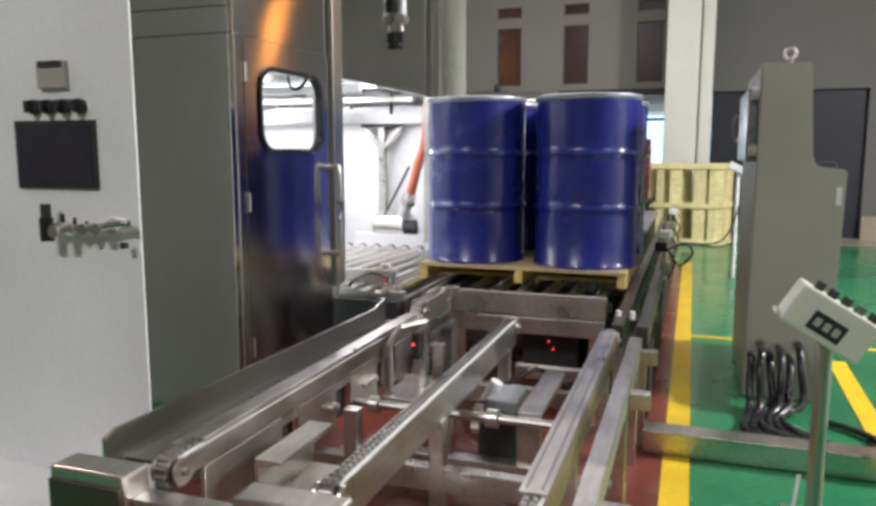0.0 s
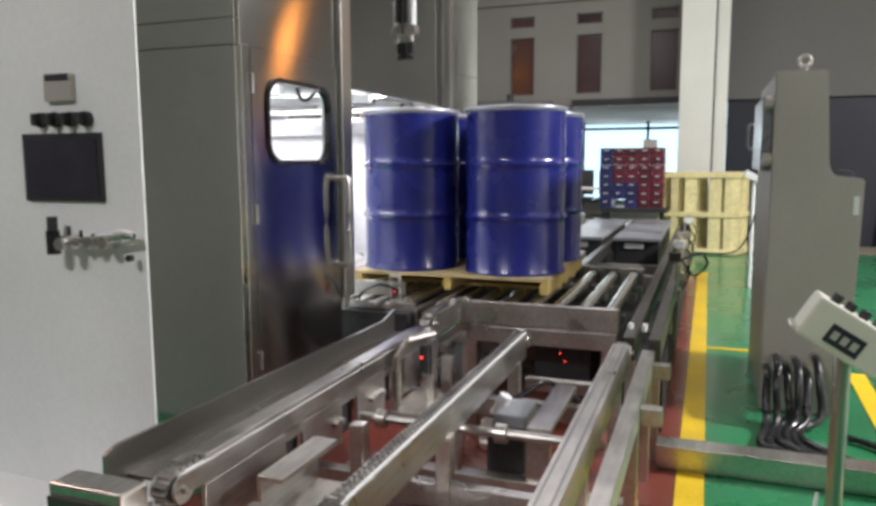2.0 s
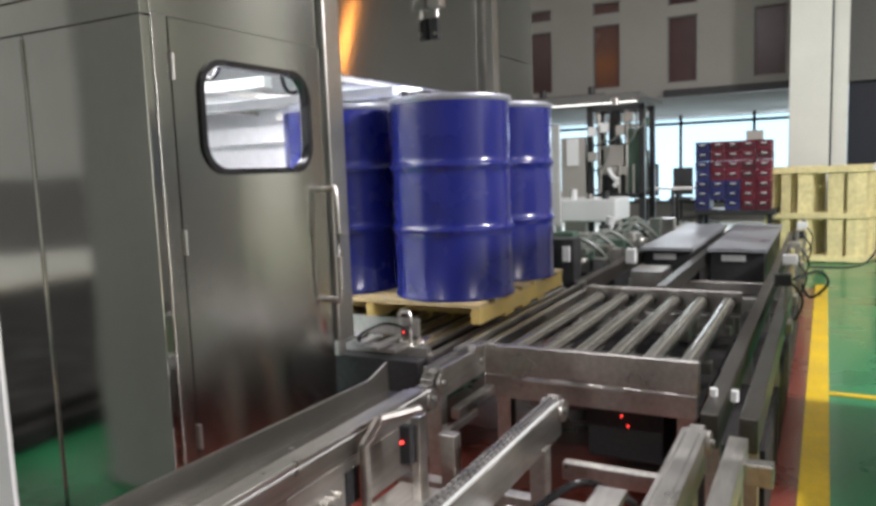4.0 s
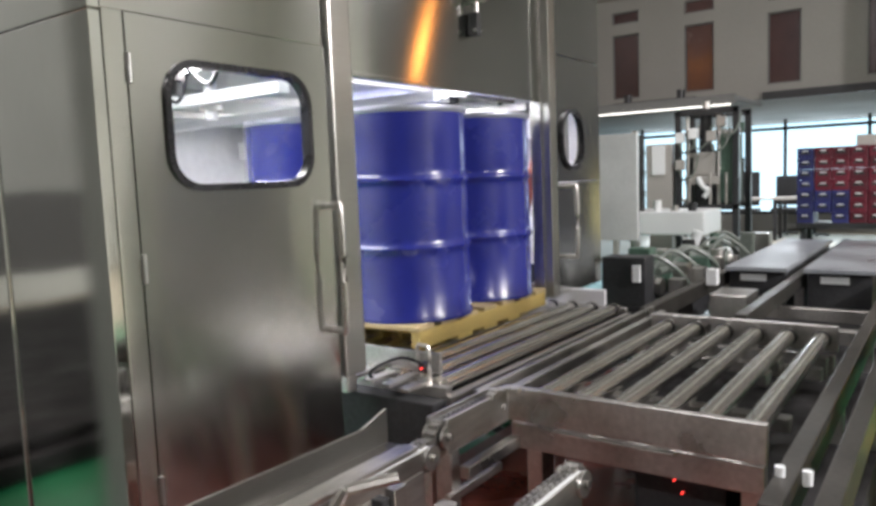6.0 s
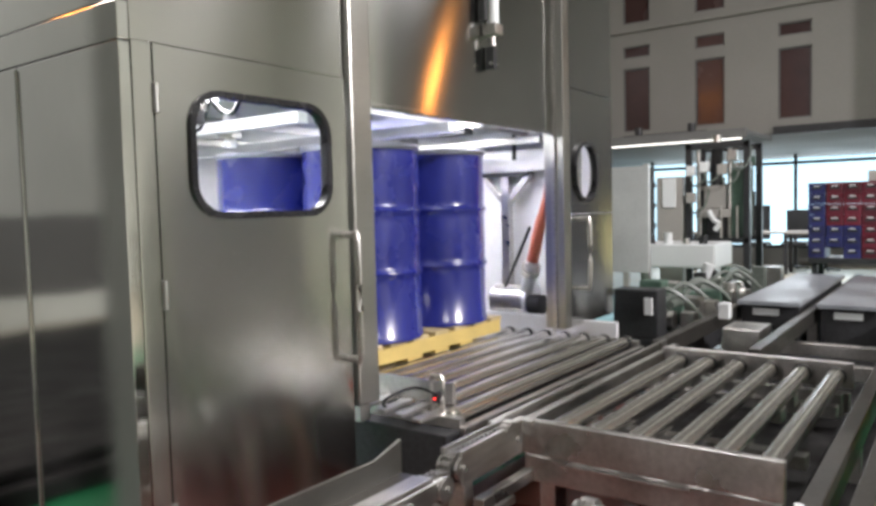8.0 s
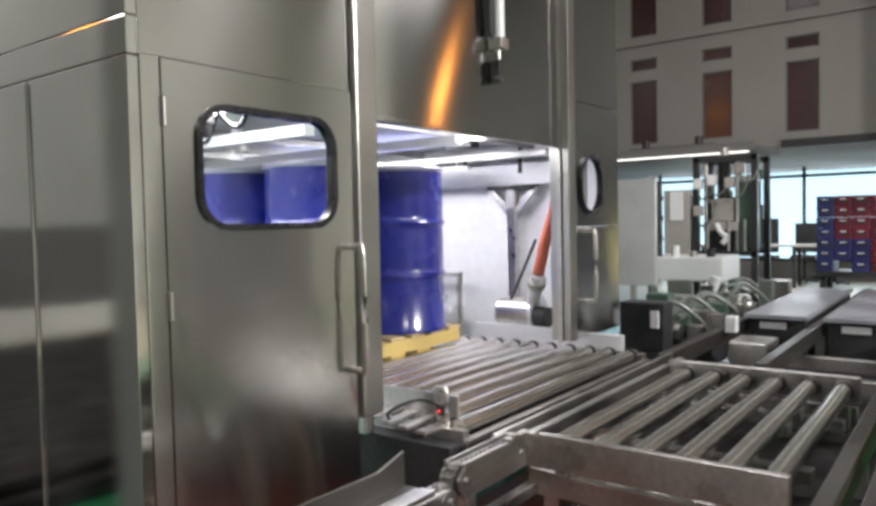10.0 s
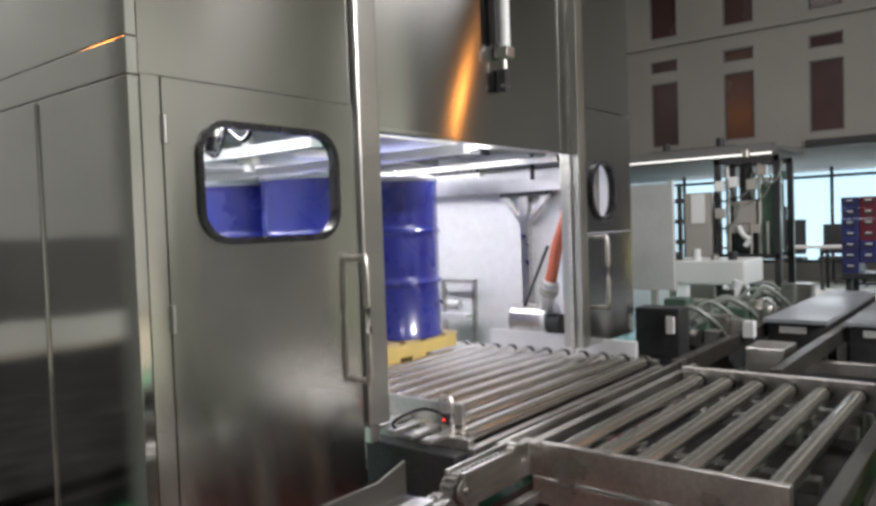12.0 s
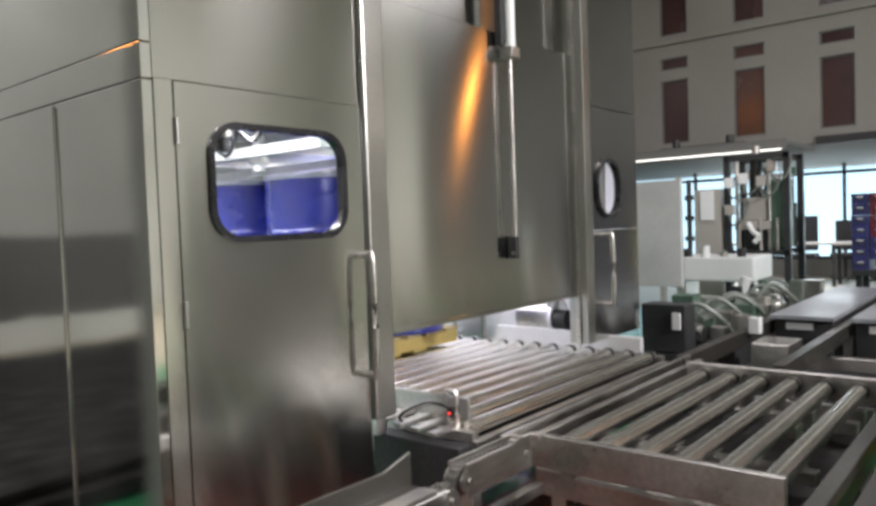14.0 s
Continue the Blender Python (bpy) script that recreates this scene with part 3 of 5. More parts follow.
# ---- conveyors ----
def roller_mesh(r, length):
    bm = bmesh.new()
    add_rod(bm, (0, 0, 0), (0, length, 0), r, 20)
    add_rod(bm, (0, -0.018, 0), (0, length + 0.018, 0), r * 0.35, 10)
    for f in bm.faces:
        f.smooth = True
    mesh = bpy.data.meshes.new("roller")
    bm.to_mesh(mesh)
    bm.free()
    mesh.materials.append(ROLLER)
    mesh.set_sharp_from_angle(angle=radians(40))
    return mesh


def rollers_on(table, xs, y0, y1, z, r):
    mesh = roller_mesh(r, y1 - y0)
    back = table.matrix_basis.inverted()
    bm = bmesh.new()
    add_rod(bm, (0, 0, 0), (0, 0.022, 0), r + 0.004, 18)
    collar = bpy.data.meshes.new("collar")
    bm.to_mesh(collar)
    bm.free()
    collar.materials.append(RUBBER)
    for x in xs:
        shared("roller", mesh, table, back @ Matrix.Translation((x, y0, z)))
        shared("roller_collar", collar, table, back @ Matrix.Translation((x, y1 - 0.05, z)))


def build_transfer_table():
    t = thing("roller_table", "stainless roller transfer table with six bare steel rollers", "conveyor", pose(-0.62, 4.95, 0))
    xs = [-0.945 + 0.137 * k for k in range(6)]
    rollers_on(t, xs, 4.19, 5.62, 0.540, 0.036)
    for y in (4.15, 5.63):
        box("side_plate", STEEL, (-1.04, -0.20, y, y + 0.03, 0.475, 0.595), t, "", 0.004)
    box("lower_channel", STEEL, (-1.03, -0.21, 4.17, 4.22, 0.37, 0.462), t, "", 0.004)
    box("lip", STEEL, (-0.88, -0.46, 4.145, 4.17, 0.448, 0.460), t, "", 0.002)
    box("lower_channel", STEEL, (-1.03, -0.21, 5.60, 5.64, 0.37, 0.462), t, "", 0.004)
    for y in (4.6, 5.3):
        box("cross_bar", STEEL, (-1.02, -0.22, y, y + 0.06, 0.42, 0.47), t, "", 0.004)
    for x in (-0.98, -0.26):
        for y in (4.24, 5.52):
            box("leg", STEEL, (x - 0.03, x + 0.03, y, y + 0.06, 0, 0.47), t, "", 0.004)
    box("drive_box", DARK, (-0.66, -0.36, 4.35, 4.75, 0.10, 0.36), t, "black drive motor housing", 0.01)
    for x in (-0.52, -0.495):
        rod("indicator", LED_RED, (x, 4.335, 0.29 - (x + 0.52) * 1.6), (x, 4.35, 0.29 - (x + 0.52) * 1.6), 0.003, t, "glowing red indicator")
    # pan colour carries the shade in the gaps between the rollers
    box("drip_pan", MATT_BLACK, (-1.02, -0.22, 4.24, 5.58, 0.36, 0.372), t, "drip pan, near-black to keep the gaps between rollers dark")
    for y in (4.95, 5.2):
        box("stop_block", STEEL, (-0.42, -0.36, y, y + 0.09, 0.47, 0.52), t, "", 0.004)
    return t


def build_infeed_table():
    t = thing("roller_conveyor", "long stainless roller conveyor running into the lit cabin", "conveyor", pose(-2.6, 5.1, 0))
    xs = [-1.33 - 0.122 * k for k in range(24)]
    rollers_on(t, xs, 4.18, 5.87, 0.554, 0.034)
    for y in (4.13, 5.88):
        box("side_beam", STEEL, (-4.4, -1.27, y, y + 0.035, 0.40, 0.56), t, "", 0.004)
    box("end_beam", STEEL, (-1.285, -1.25, 4.13, 5.915, 0.40, 0.53), t, "", 0.004)
    for x in (-1.42, -2.8, -4.2):
        for y in (4.18, 5.80):
            box("leg", STEEL, (x - 0.03, x + 0.03, y, y + 0.06, 0, 0.42), t, "", 0.004)
    # blackened the same way, for the shade below the cabin rollers
    box("drip_pan", MATT_BLACK, (-4.3, -1.30, 4.18, 5.86, 0.40, 0.412), t, "drip pan, near-black to keep the cabin roller gaps dark")
    # guide bars beyond the rollers; pale inner sheet stands in for their lit tops
    box("guide_bar", INNER, (-2.41, -1.80, 5.92, 5.95, 0.562, 0.665), t, "", 0.006)
    box("guide_bar", INNER, (-1.785, -1.40, 5.90, 5.93, 0.562, 0.655), t, "", 0.006)
    rod("guide_pin", STEEL, (-1.795, 5.91, 0.56), (-1.795, 5.91, 0.71), 0.012, t)
    # flat guide plate and sensor arms at the near end
    box("guide_plate", STEEL, (-1.80, -1.36, 4.22, 4.235, 0.58, 0.66), t, "", 0.003)
    box("plate_foot", STEEL, (-1.80, -1.74, 4.235, 4.40, 0.58, 0.60), t, "", 0.003)
    for k in range(4):
        x = -1.66 + 0.085 * k
        box("finger", STEEL, (x, x + 0.045, 4.02, 4.20, 0.575 - 0.006 * k, 0.59 - 0.006 * k), t, "", 0.003)
    tube("sensor_fork", STEEL, smooth_path([(-1.41, 4.15, 0.54), (-1.41, 4.15, 0.63), (-1.41, 4.15, 0.70), (-1.38, 4.15, 0.705), (-1.36, 4.15, 0.69), (-1.36, 4.15, 0.54)], 4), 0.008, t, "bent steel sensor bracket")
    box("sensor", DARK, (-1.40, -1.37, 4.14, 4.18, 0.60, 0.64), t, "", 0.003)
    rod("indicator", LED_RED, (-1.385, 4.13, 0.62), (-1.385, 4.14, 0.62), 0.003, t, "glowing red indicator")
    tube("cable", RUBBER, smooth_path([(-1.56, 4.08, 0.56), (-1.53, 4.02, 0.62), (-1.46, 4.10, 0.66), (-1.39, 4.14, 0.64)]), 0.006, t)
    box("apron", DARK, (-1.70, -1.27, 4.04, 4.128, 0.30, 0.52), t, "dark sheet apron", 0.004)
    return t


def chain_along(bm, x, y0, y1, z, rows=(-0.009, 0.009), pitch=0.026):
    for dx in rows:
        y = y0
        while y < y1:
            add_box(bm, x + dx - 0.005, x + dx + 0.005, y, y + pitch * 0.72, z, z + 0.012)
            y += pitch


def chain_rail(parent, x, y0, y1, z, w=0.05, h=0.13):
    box("rail", STEEL, (x - w / 2, x + w / 2, y0, y1, z - h, z - 0.016), parent, "", 0.004)
    box("wear_strip", WHITE, (x - w / 2 + 0.002, x + w / 2 - 0.002, y0, y1, z - 0.0155, z - 0.0125), parent)
    bm = bmesh.new()
    chain_along(bm, x, y0 - 0.01, y1, z - 0.012)
    part("chain", bm, CHAIN, parent, "oiled steel roller chain")
    for y in (y0, y1):
        bm = bmesh.new()
        star = []
        for k in range(48):
            a, r = 2 * math.pi * k / 48, (0.050, 0.050, 0.042, 0.042)[k % 4]
            star.append((y + r * math.cos(a), z - 0.047 + r * math.sin(a)))
        add_prism(bm, star, "x", x - 0.018, x + 0.018)
        part("sprocket", bm, CHAIN, parent)
        for s in (-1, 1):
            rod("bearing_cheek", STEEL, (x + s * (w / 2 + 0.002), y, z - 0.047), (x + s * (w / 2 + 0.012), y, z - 0.047), 0.036, parent)
            rod("bolt", CHAIN, (x + s * (w / 2 + 0.012), y, z - 0.047), (x + s * (w / 2 + 0.022), y, z - 0.047), 0.012, parent, "", 6)


def build_near_conveyor():
    c = thing("chain_conveyor", "stainless three-strand chain conveyor frame with open cross beams", "conveyor", pose(-0.6, 2.8, 0))
    z = 0.585
    for x, y1, h in ((-1.01, 3.63, 0.075), (-0.57, 3.68, 0.13), (-0.122, 3.57, 0.13)):
        chain_rail(c, x, 1.93, y1, z, 0.05, h)
    # broad covers of the outer strands
    box("rail_cover", STEEL, (-0.155, -0.09, 2.0, 3.54, z - 0.004, z + 0.004), c, "", 0.002)
    box("rail_cover", STEEL, (-1.07, -1.038, 2.0, 3.6, z - 0.03, z - 0.012), c, "", 0.002)
    bm = bmesh.new()
    add_prism(bm, [(1.91, 0.48), (1.91, 0.60), (1.95, 0.618), (3.58, 0.597), (3.70, 0.632), (3.70, 0.48)], "x", -1.205, -1.195)
    part("side_guard", bm, SATIN, c, "thin upright steel guard plate")
    box("guard_shelf", DARK_STEEL, (-1.195, -1.07, 1.98, 3.70, 0.515, 0.523), c)
    for y in (2.5, 3.1):
        for dx in (0, 0.03):
            rod("bolt", CHAIN, (-1.15 + dx, y, 0.523), (-1.15 + dx, y, 0.535), 0.009, c, "", 6)
    box("rail_cover", STEEL, (-1.034, -0.986, 2.03, 3.58, z - 0.012, z + 0.004), c, "", 0.003)
    for x in (-0.14, -0.105):
        box("cover_groove", CHAIN, (x - 0.003, x + 0.003, 2.02, 3.5, z + 0.0035, z + 0.0055), c)
    # side plates of the left strand with cut-outs
    edges = (2.02, 2.40, 2.50, 2.76, 2.88, 3.12, 3.22, 3.60)
    for y0, y1 in zip(edges[0::2], edges[1::2]):
        box("side_plate", STEEL, (-0.998, -0.984, y0, y1, 0.34, 0.508), c, "", 0.003)
    for y0, y1 in zip(edges[1:-1:2], edges[2::2]):
        box("plate_bridge", STEEL, (-0.998, -0.986, y0, y1, 0.475, 0.508), c)
        # dark sheet behind each cut-out paints the shade inside it
        box("cut_out", DARK, (-1.03, -1.02, y0 - 0.02, y1 + 0.02, 0.34, 0.475), c, "dark sheet for the shade in the cut-out")
    for y in (2.70, 2.98, 3.04):
        for dy in (0, 0.035):
            rod("bolt", STEEL, (-0.99, y + dy, 0.43), (-0.962, y + dy, 0.43), 0.012, c, "", 8)
    # cross frames
    for y in (2.62, 3.5):
        box("cross_beam", STEEL, (-1.05, -0.05, y, y + 0.05, 0.22, 0.30), c, "", 0.004)
        for x in (-0.86, -0.56, -0.14):
            box("post", STEEL, (x - 0.025, x + 0.025, y - 0.003, y + 0.047, 0.0, 0.47), c, "", 0.004)
    for y in (2.2, 3.0):
        box("floor_beam", STEEL, (-1.1, 0.0, y, y + 0.06, 0.06, 0.14), c, "", 0.004)
    rod("drive_shaft", STEEL, (-0.98, 2.91, 0.385), (-0.10, 2.91, 0.385), 0.017, c)
    for x in (-0.92, -0.47, -0.2):
        rod("shaft_collar", STEEL, (x, 2.91, 0.385), (x + 0.04, 2.91, 0.385), 0.035, c)
    bm = bmesh.new()
    add_box(bm, -0.372, -0.285, 2.945, 3.47, 0.385, 0.407, 0.006)
    add_box(bm, -0.372, -0.285, 2.938, 2.962, 0.20, 0.39, 0.006)
    part("bearing_bracket", bm, STEEL, c, "thick bent steel bearing bracket")
    box("base_beam", STEEL, (-0.80, -0.25, 2.92, 2.985, 0.15, 0.205), c, "", 0.005)
    box("upright", STEEL, (-0.655, -0.615, 2.93, 2.98, 0.205, 0.46), c, "", 0.004)
    box("gear_motor", DARK, (-0.53, -0.385, 2.99, 3.28, 0.18, 0.34), c, "dark gear motor", 0.02)
    rod("motor_flange", STEEL, (-0.57, 3.1, 0.30), (-0.53, 3.1, 0.30), 0.06, c)
    box("terminal_box", PLATE, (-0.52, -0.40, 3.06, 3.26, 0.345, 0.40), c, "pale terminal box", 0.01)
    rod("hose_elbow", INNER, (-0.54, 3.16, 0.36), (-0.50, 3.16, 0.44), 0.025, c, "pale hose elbow")
    tube("motor_cable", RUBBER, smooth_path([(-0.52, 3.3, 0.36), (-0.42, 3.42, 0.42), (-0.36, 3.5, 0.38), (-0.30, 3.6, 0.30)]), 0.012, c)
    box("slide_bar", STEEL, (-0.56, -0.24, 3.72, 3.76, 0.28, 0.34), c, "", 0.006)
    box("lower_tray", STEEL, (-0.70, -0.22, 2.30, 2.36, 0.09, 0.13), c, "", 0.004)
    bm = bmesh.new()
    add_prism(bm, [(-0.90, 0.352), (-0.79, 0.352), (-0.79, 0.364), (-0.888, 0.364), (-0.888, 0.49), (-0.82, 0.49), (-0.82, 0.502), (-0.90, 0.502)], "y", 2.12, 2.42)
    part("drip_tray", bm, STEEL, c, "open bent steel tray")
    # stop lever by the left strand
    lever = [(-0.955, 3.18, 0.34), (-0.955, 3.18, 0.545), (-0.925, 3.22, 0.615), (-0.85, 3.32, 0.625)]
    bm = bmesh.new()
    for p, q in zip(lever, lever[1:]):
        add_rod(bm, p, q, 0.015, 8)
    part("stop_lever", bm, STEEL, c, "cranked steel stop lever", True)
    box("lever_base", STEEL, (-0.975, -0.78, 3.12, 3.40, 0.31, 0.335), c, "", 0.004)
    box("sensor_post", STEEL, (-0.875, -0.845, 3.30, 3.345, 0.30, 0.60), c, "", 0.003)
    box("sensor", DARK, (-0.895, -0.86, 3.27, 3.30, 0.46, 0.58), c, "black sensor head", 0.004)
    rod("indicator", LED_RED, (-0.885, 3.262, 0.53), (-0.885, 3.272, 0.53), 0.005, c, "glowing red indicator")
    # end beams nearest the operator
    for x0, x1 in ((-1.235, -1.02), (-0.73, -0.48)):
        box("end_beam", STEEL, (x0, x1, 1.775, 1.86, 0.46, 0.585), c, "", 0.008)
        # added dark plate: the beam's dim front put into colour
        box("beam_face", DARK_STEEL, (x0 + 0.004, x1 - 0.004, 1.765, 1.775, 0.40, 0.555), c, "added plate that darkens the beam front", 0.003)
    box("end_bracket", STEEL, (-1.02, -0.73, 1.80, 1.86, 0.44, 0.52), c, "", 0.004)
    for x in (-1.25, -0.62, -0.03):
        box("leg", STEEL, (x - 0.035, x + 0.035, 1.86, 1.93, 0, 0.46), c, "", 0.004)
    # outer rail along the line
    box("outer_rail", STEEL, (-0.045, 0.005, 1.95, 3.62, 0.47, 0.55), c, "", 0.004)
    for y in (2.1, 2.95, 3.5):
        box("rail_bracket", STEEL, (0.005, 0.075, y, y + 0.05, 0.46, 0.52), c, "", 0.004)
        box("post", STEEL, (-0.04, 0.0, y, y + 0.05, 0.0, 0.47), c, "", 0.004)
    return c


def build_middle_conveyor():
    c = thing("chain_conveyor", "stainless chain strands and side rails past the roller table", "conveyor", pose(-0.6, 6.5, 0))
    chain_rail(c, -1.03, 3.74, 4.06, 0.60, 0.05, 0.11)
    for x in (-1.062, -0.998):
        box("cheek_plate", STEEL, (x - 0.006, x + 0.006, 3.73, 4.09, 0.50, 0.61), c, "", 0.004)
    box("cheek_cap", STEEL, (-1.012, -0.985, 3.98, 4.11, 0.600, 0.622), c, "", 0.004)
    for x0, x1, z1 in ((-1.135, -1.115, 0.585), (-1.085, -1.05, 0.565)):
        box("guide_bar", STEEL, (x0, x1, 4.10, 5.9, 0.46, z1), c, "", 0.004)
    box("guide_web", CHAIN, (-1.115, -1.085, 4.10, 5.9, 0.47, 0.50), c)
    box("lower_bar", STEEL, (-1.0, -0.965, 3.80, 4.12, 0.40, 0.44), c, "", 0.004)
    box("lower_bar", STEEL, (-1.06, -1.04, 3.80, 4.12, 0.30, 0.33), c, "", 0.004)
    for y in (4.0, 4.05):
        box("clip", STEEL, (-1.02 + (y - 4.0), -0.985 + (y - 4.0), y, y + 0.035, 0.605, 0.63), c, "small bright clip", 0.006)
    # solid black blocks stand in for the shade under the rails
    box("dark_sump", MATT_BLACK, (-0.195, 0.02, 4.05, 7.4, 0.02, 0.34), c, "black filler block for the shade under the rails")
    box("dark_sump", MATT_BLACK, (-1.12, -0.20, 5.72, 7.40, 0.02, 0.30), c, "black filler block for the shade under the rails")
    for y in (3.84, 4.5, 5.3):
        box("post", STEEL, (-1.12, -1.06, y, y + 0.05, 0, 0.46), c, "", 0.004)
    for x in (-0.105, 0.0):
        box("side_rail", DARK_STEEL, (x - 0.025, x + 0.025, 3.68, 9.3, 0.47, 0.575), c, "", 0.004)
        for k in range(6):
            y = 3.75 + 1.05 * k
            box("post", STEEL, (x - 0.02, x + 0.02, y, y + 0.05, 0, 0.47), c)
    for x, y in ((-0.115, 3.86), (-0.055, 3.86)):
        rod("end_cap", WHITE, (x, y, 0.565), (x, y, 0.60), 0.012, c, "white plastic end cap")
    # sensors and brackets along the outer rail
    for k, y in enumerate((5.3, 6.05, 6.7, 7.5, 8.3)):
        post = box("sensor_bracket", (STEEL, CREAM)[k % 2], (0.01, 0.03, y, y + 0.03, 0.50, 0.74 + 0.05 * (k % 3)), c, "", 0.003)
        box("sensor_head", (DARK, WHITE, STEEL)[k % 3], (-0.03, 0.045, y - 0.02, y + 0.02, 0.70, 0.76), post, "small sensor head", 0.006)
        tube("sensor_cable", RUBBER, smooth_path([(0.04, y, 0.72), (0.09, y + 0.08, 0.62), (0.06, y + 0.2, 0.50), (0.02, y + 0.28, 0.46)]), 0.006, post)
        box("clamp_plate", STEEL, (0.005, 0.05, y - 0.05, y + 0.08, 0.47, 0.52), c, "", 0.004)
    # strands beyond the table
    for x in (-1.17, -0.67):
        box("side_rail", DARK_STEEL, (x - 0.03, x + 0.03, 5.9, 10.3, 0.47, 0.57), c, "", 0.004)
        for y in (6.1, 7.6, 9.2):
            box("post", STEEL, (x - 0.03, x + 0.03, y, y + 0.06, 0, 0.47), c)
    for y in (6.3, 6.9):
        box("cross_beam", STEEL, (-1.1, -0.05, y, y + 0.06, 0.36, 0.44), c, "", 0.004)
    box("drive_unit", STEEL, (-1.0, -0.78, 6.55, 6.85, 0.30, 0.56), c, "", 0.01)
    box("junction_box", WHITE, (-1.13, -1.06, 6.95, 7.02, 0.55, 0.66), c, "small white junction box", 0.004)
    return c


def build_lift_plates():
    for x0, x1, lab in ((-1.13, -0.72, "pale smooth lift plate on a dark base between rails"), (-0.62, -0.2, "grey lift plate on a dark base between rails")):
        p = thing("lift_platform", lab, "platform", pose((x0 + x1) / 2, 8.8, 0), "lift plates")
        box("plate", PLATE, (x0, x1, 7.43, 9.65, 0.57, 0.60), p, "", 0.004)
        box("base", DARK, (x0 + 0.02, x1 - 0.02, 7.48, 9.6, 0.0, 0.57), p, "dark base")
        box("name_plate", WHITE, (x0 + 0.10, x0 + 0.27, 7.465, 7.48, 0.50, 0.545), p, "blank white plate")


# ---- load ----
DRUM_TALL = 1.05


def drum_profile():
    r = 0.283
    p = [(0.0, 0.02), (0.272, 0.02), (0.272, 0.0), (0.290, 0.0), (0.292, 0.008), (0.288, 0.018), (r, 0.024)]
    for zc in (0.305, 0.585):
        p += [(r, zc - 0.05), (r - 0.002, zc - 0.03), (r + 0.003, zc - 0.014), (r + 0.012, zc - 0.005), (r + 0.013, zc + 0.003), (r + 0.004, zc + 0.013), (r - 0.002, zc + 0.03), (r, zc + 0.05)]
    p += [(r, 0.862)]
    return [(a, b * DRUM_TALL) for a, b in p]


def revolve(bm, profile, seg=56):
    rings = []
    for r, z in profile:
        rings.append([bm.verts.new((r * math.cos(2 * math.pi * k / seg), r * math.sin(2 * math.pi * k / seg), z)) for k in range(seg)] if r > 1e-6 else [bm.verts.new((0, 0, z))])
    for a, b in zip(rings, rings[1:]):
        for k in range(seg):
            q = [a[k % len(a)], a[(k + 1) % len(a)], b[(k + 1) % len(b)], b[k % len(b)]]
            q = list(dict.fromkeys(q))
            bm.faces.new(q)
    bmesh.ops.recalc_face_normals(bm, faces=bm.faces[:])


def build_drum():
    d = thing("steel_drum", "glossy cobalt blue steel drum with two hoops on a pallet", "drum", None, "drums on the pallet")
    bm = bmesh.new()
    revolve(bm, drum_profile())
    part("body", bm, DRUM, d, "", True)
    bm = bmesh.new()
    revolve(bm, [(r, z * DRUM_TALL) for r, z in ((0.2835, 0.860), (0.289, 0.866), (0.293, 0.874), (0.291, 0.884), (0.285, 0.887), (0.279, 0.883), (0.278, 0.866))])
    # rim is paler than the drum body
    part("rim", bm, DRUM_RIM, d, "thin pale rim", True)
    bm = bmesh.new()
    revolve(bm, [(r, z * DRUM_TALL) for r, z in ((0.0, 0.868), (0.20, 0.868), (0.21, 0.871), (0.278, 0.867))])
    part("lid", bm, DRUM, d, "", True)
    bm = bmesh.new()
    add_rod(bm, (0.19, 0, 0.868 * DRUM_TALL), (0.19, 0, 0.882 * DRUM_TALL), 0.036, 16)
    part("bung", bm, DRUM_RIM, d, "round steel bung", True)
    return d


def build_pallet():
    p = thing("pallet", "yellow wooden pallet carrying four blue drums", "pallet")
    hx, hy = 0.58, 0.585
    for x in (-hx + 0.024, 0, hx - 0.024):
        box("stringer", PALLET, (x - 0.022, x + 0.022, -hy + 0.01, hy - 0.01, 0.018, 0.090), p, "", 0.004)
    for k in range(7):
        y = -hy + k * (2 * hy - 0.12) / 6
        box("deck_board", PINE, (-hx, hx, y, y + 0.12, 0.0905, 0.11), p, "", 0.004)
    for y in (-hy + 0.30, -0.06, hy - 0.42):
        box("bottom_board", PALLET, (-hx + 0.003, hx - 0.003, y, y + 0.12, 0.0, 0.0175), p, "", 0.003)
    return p


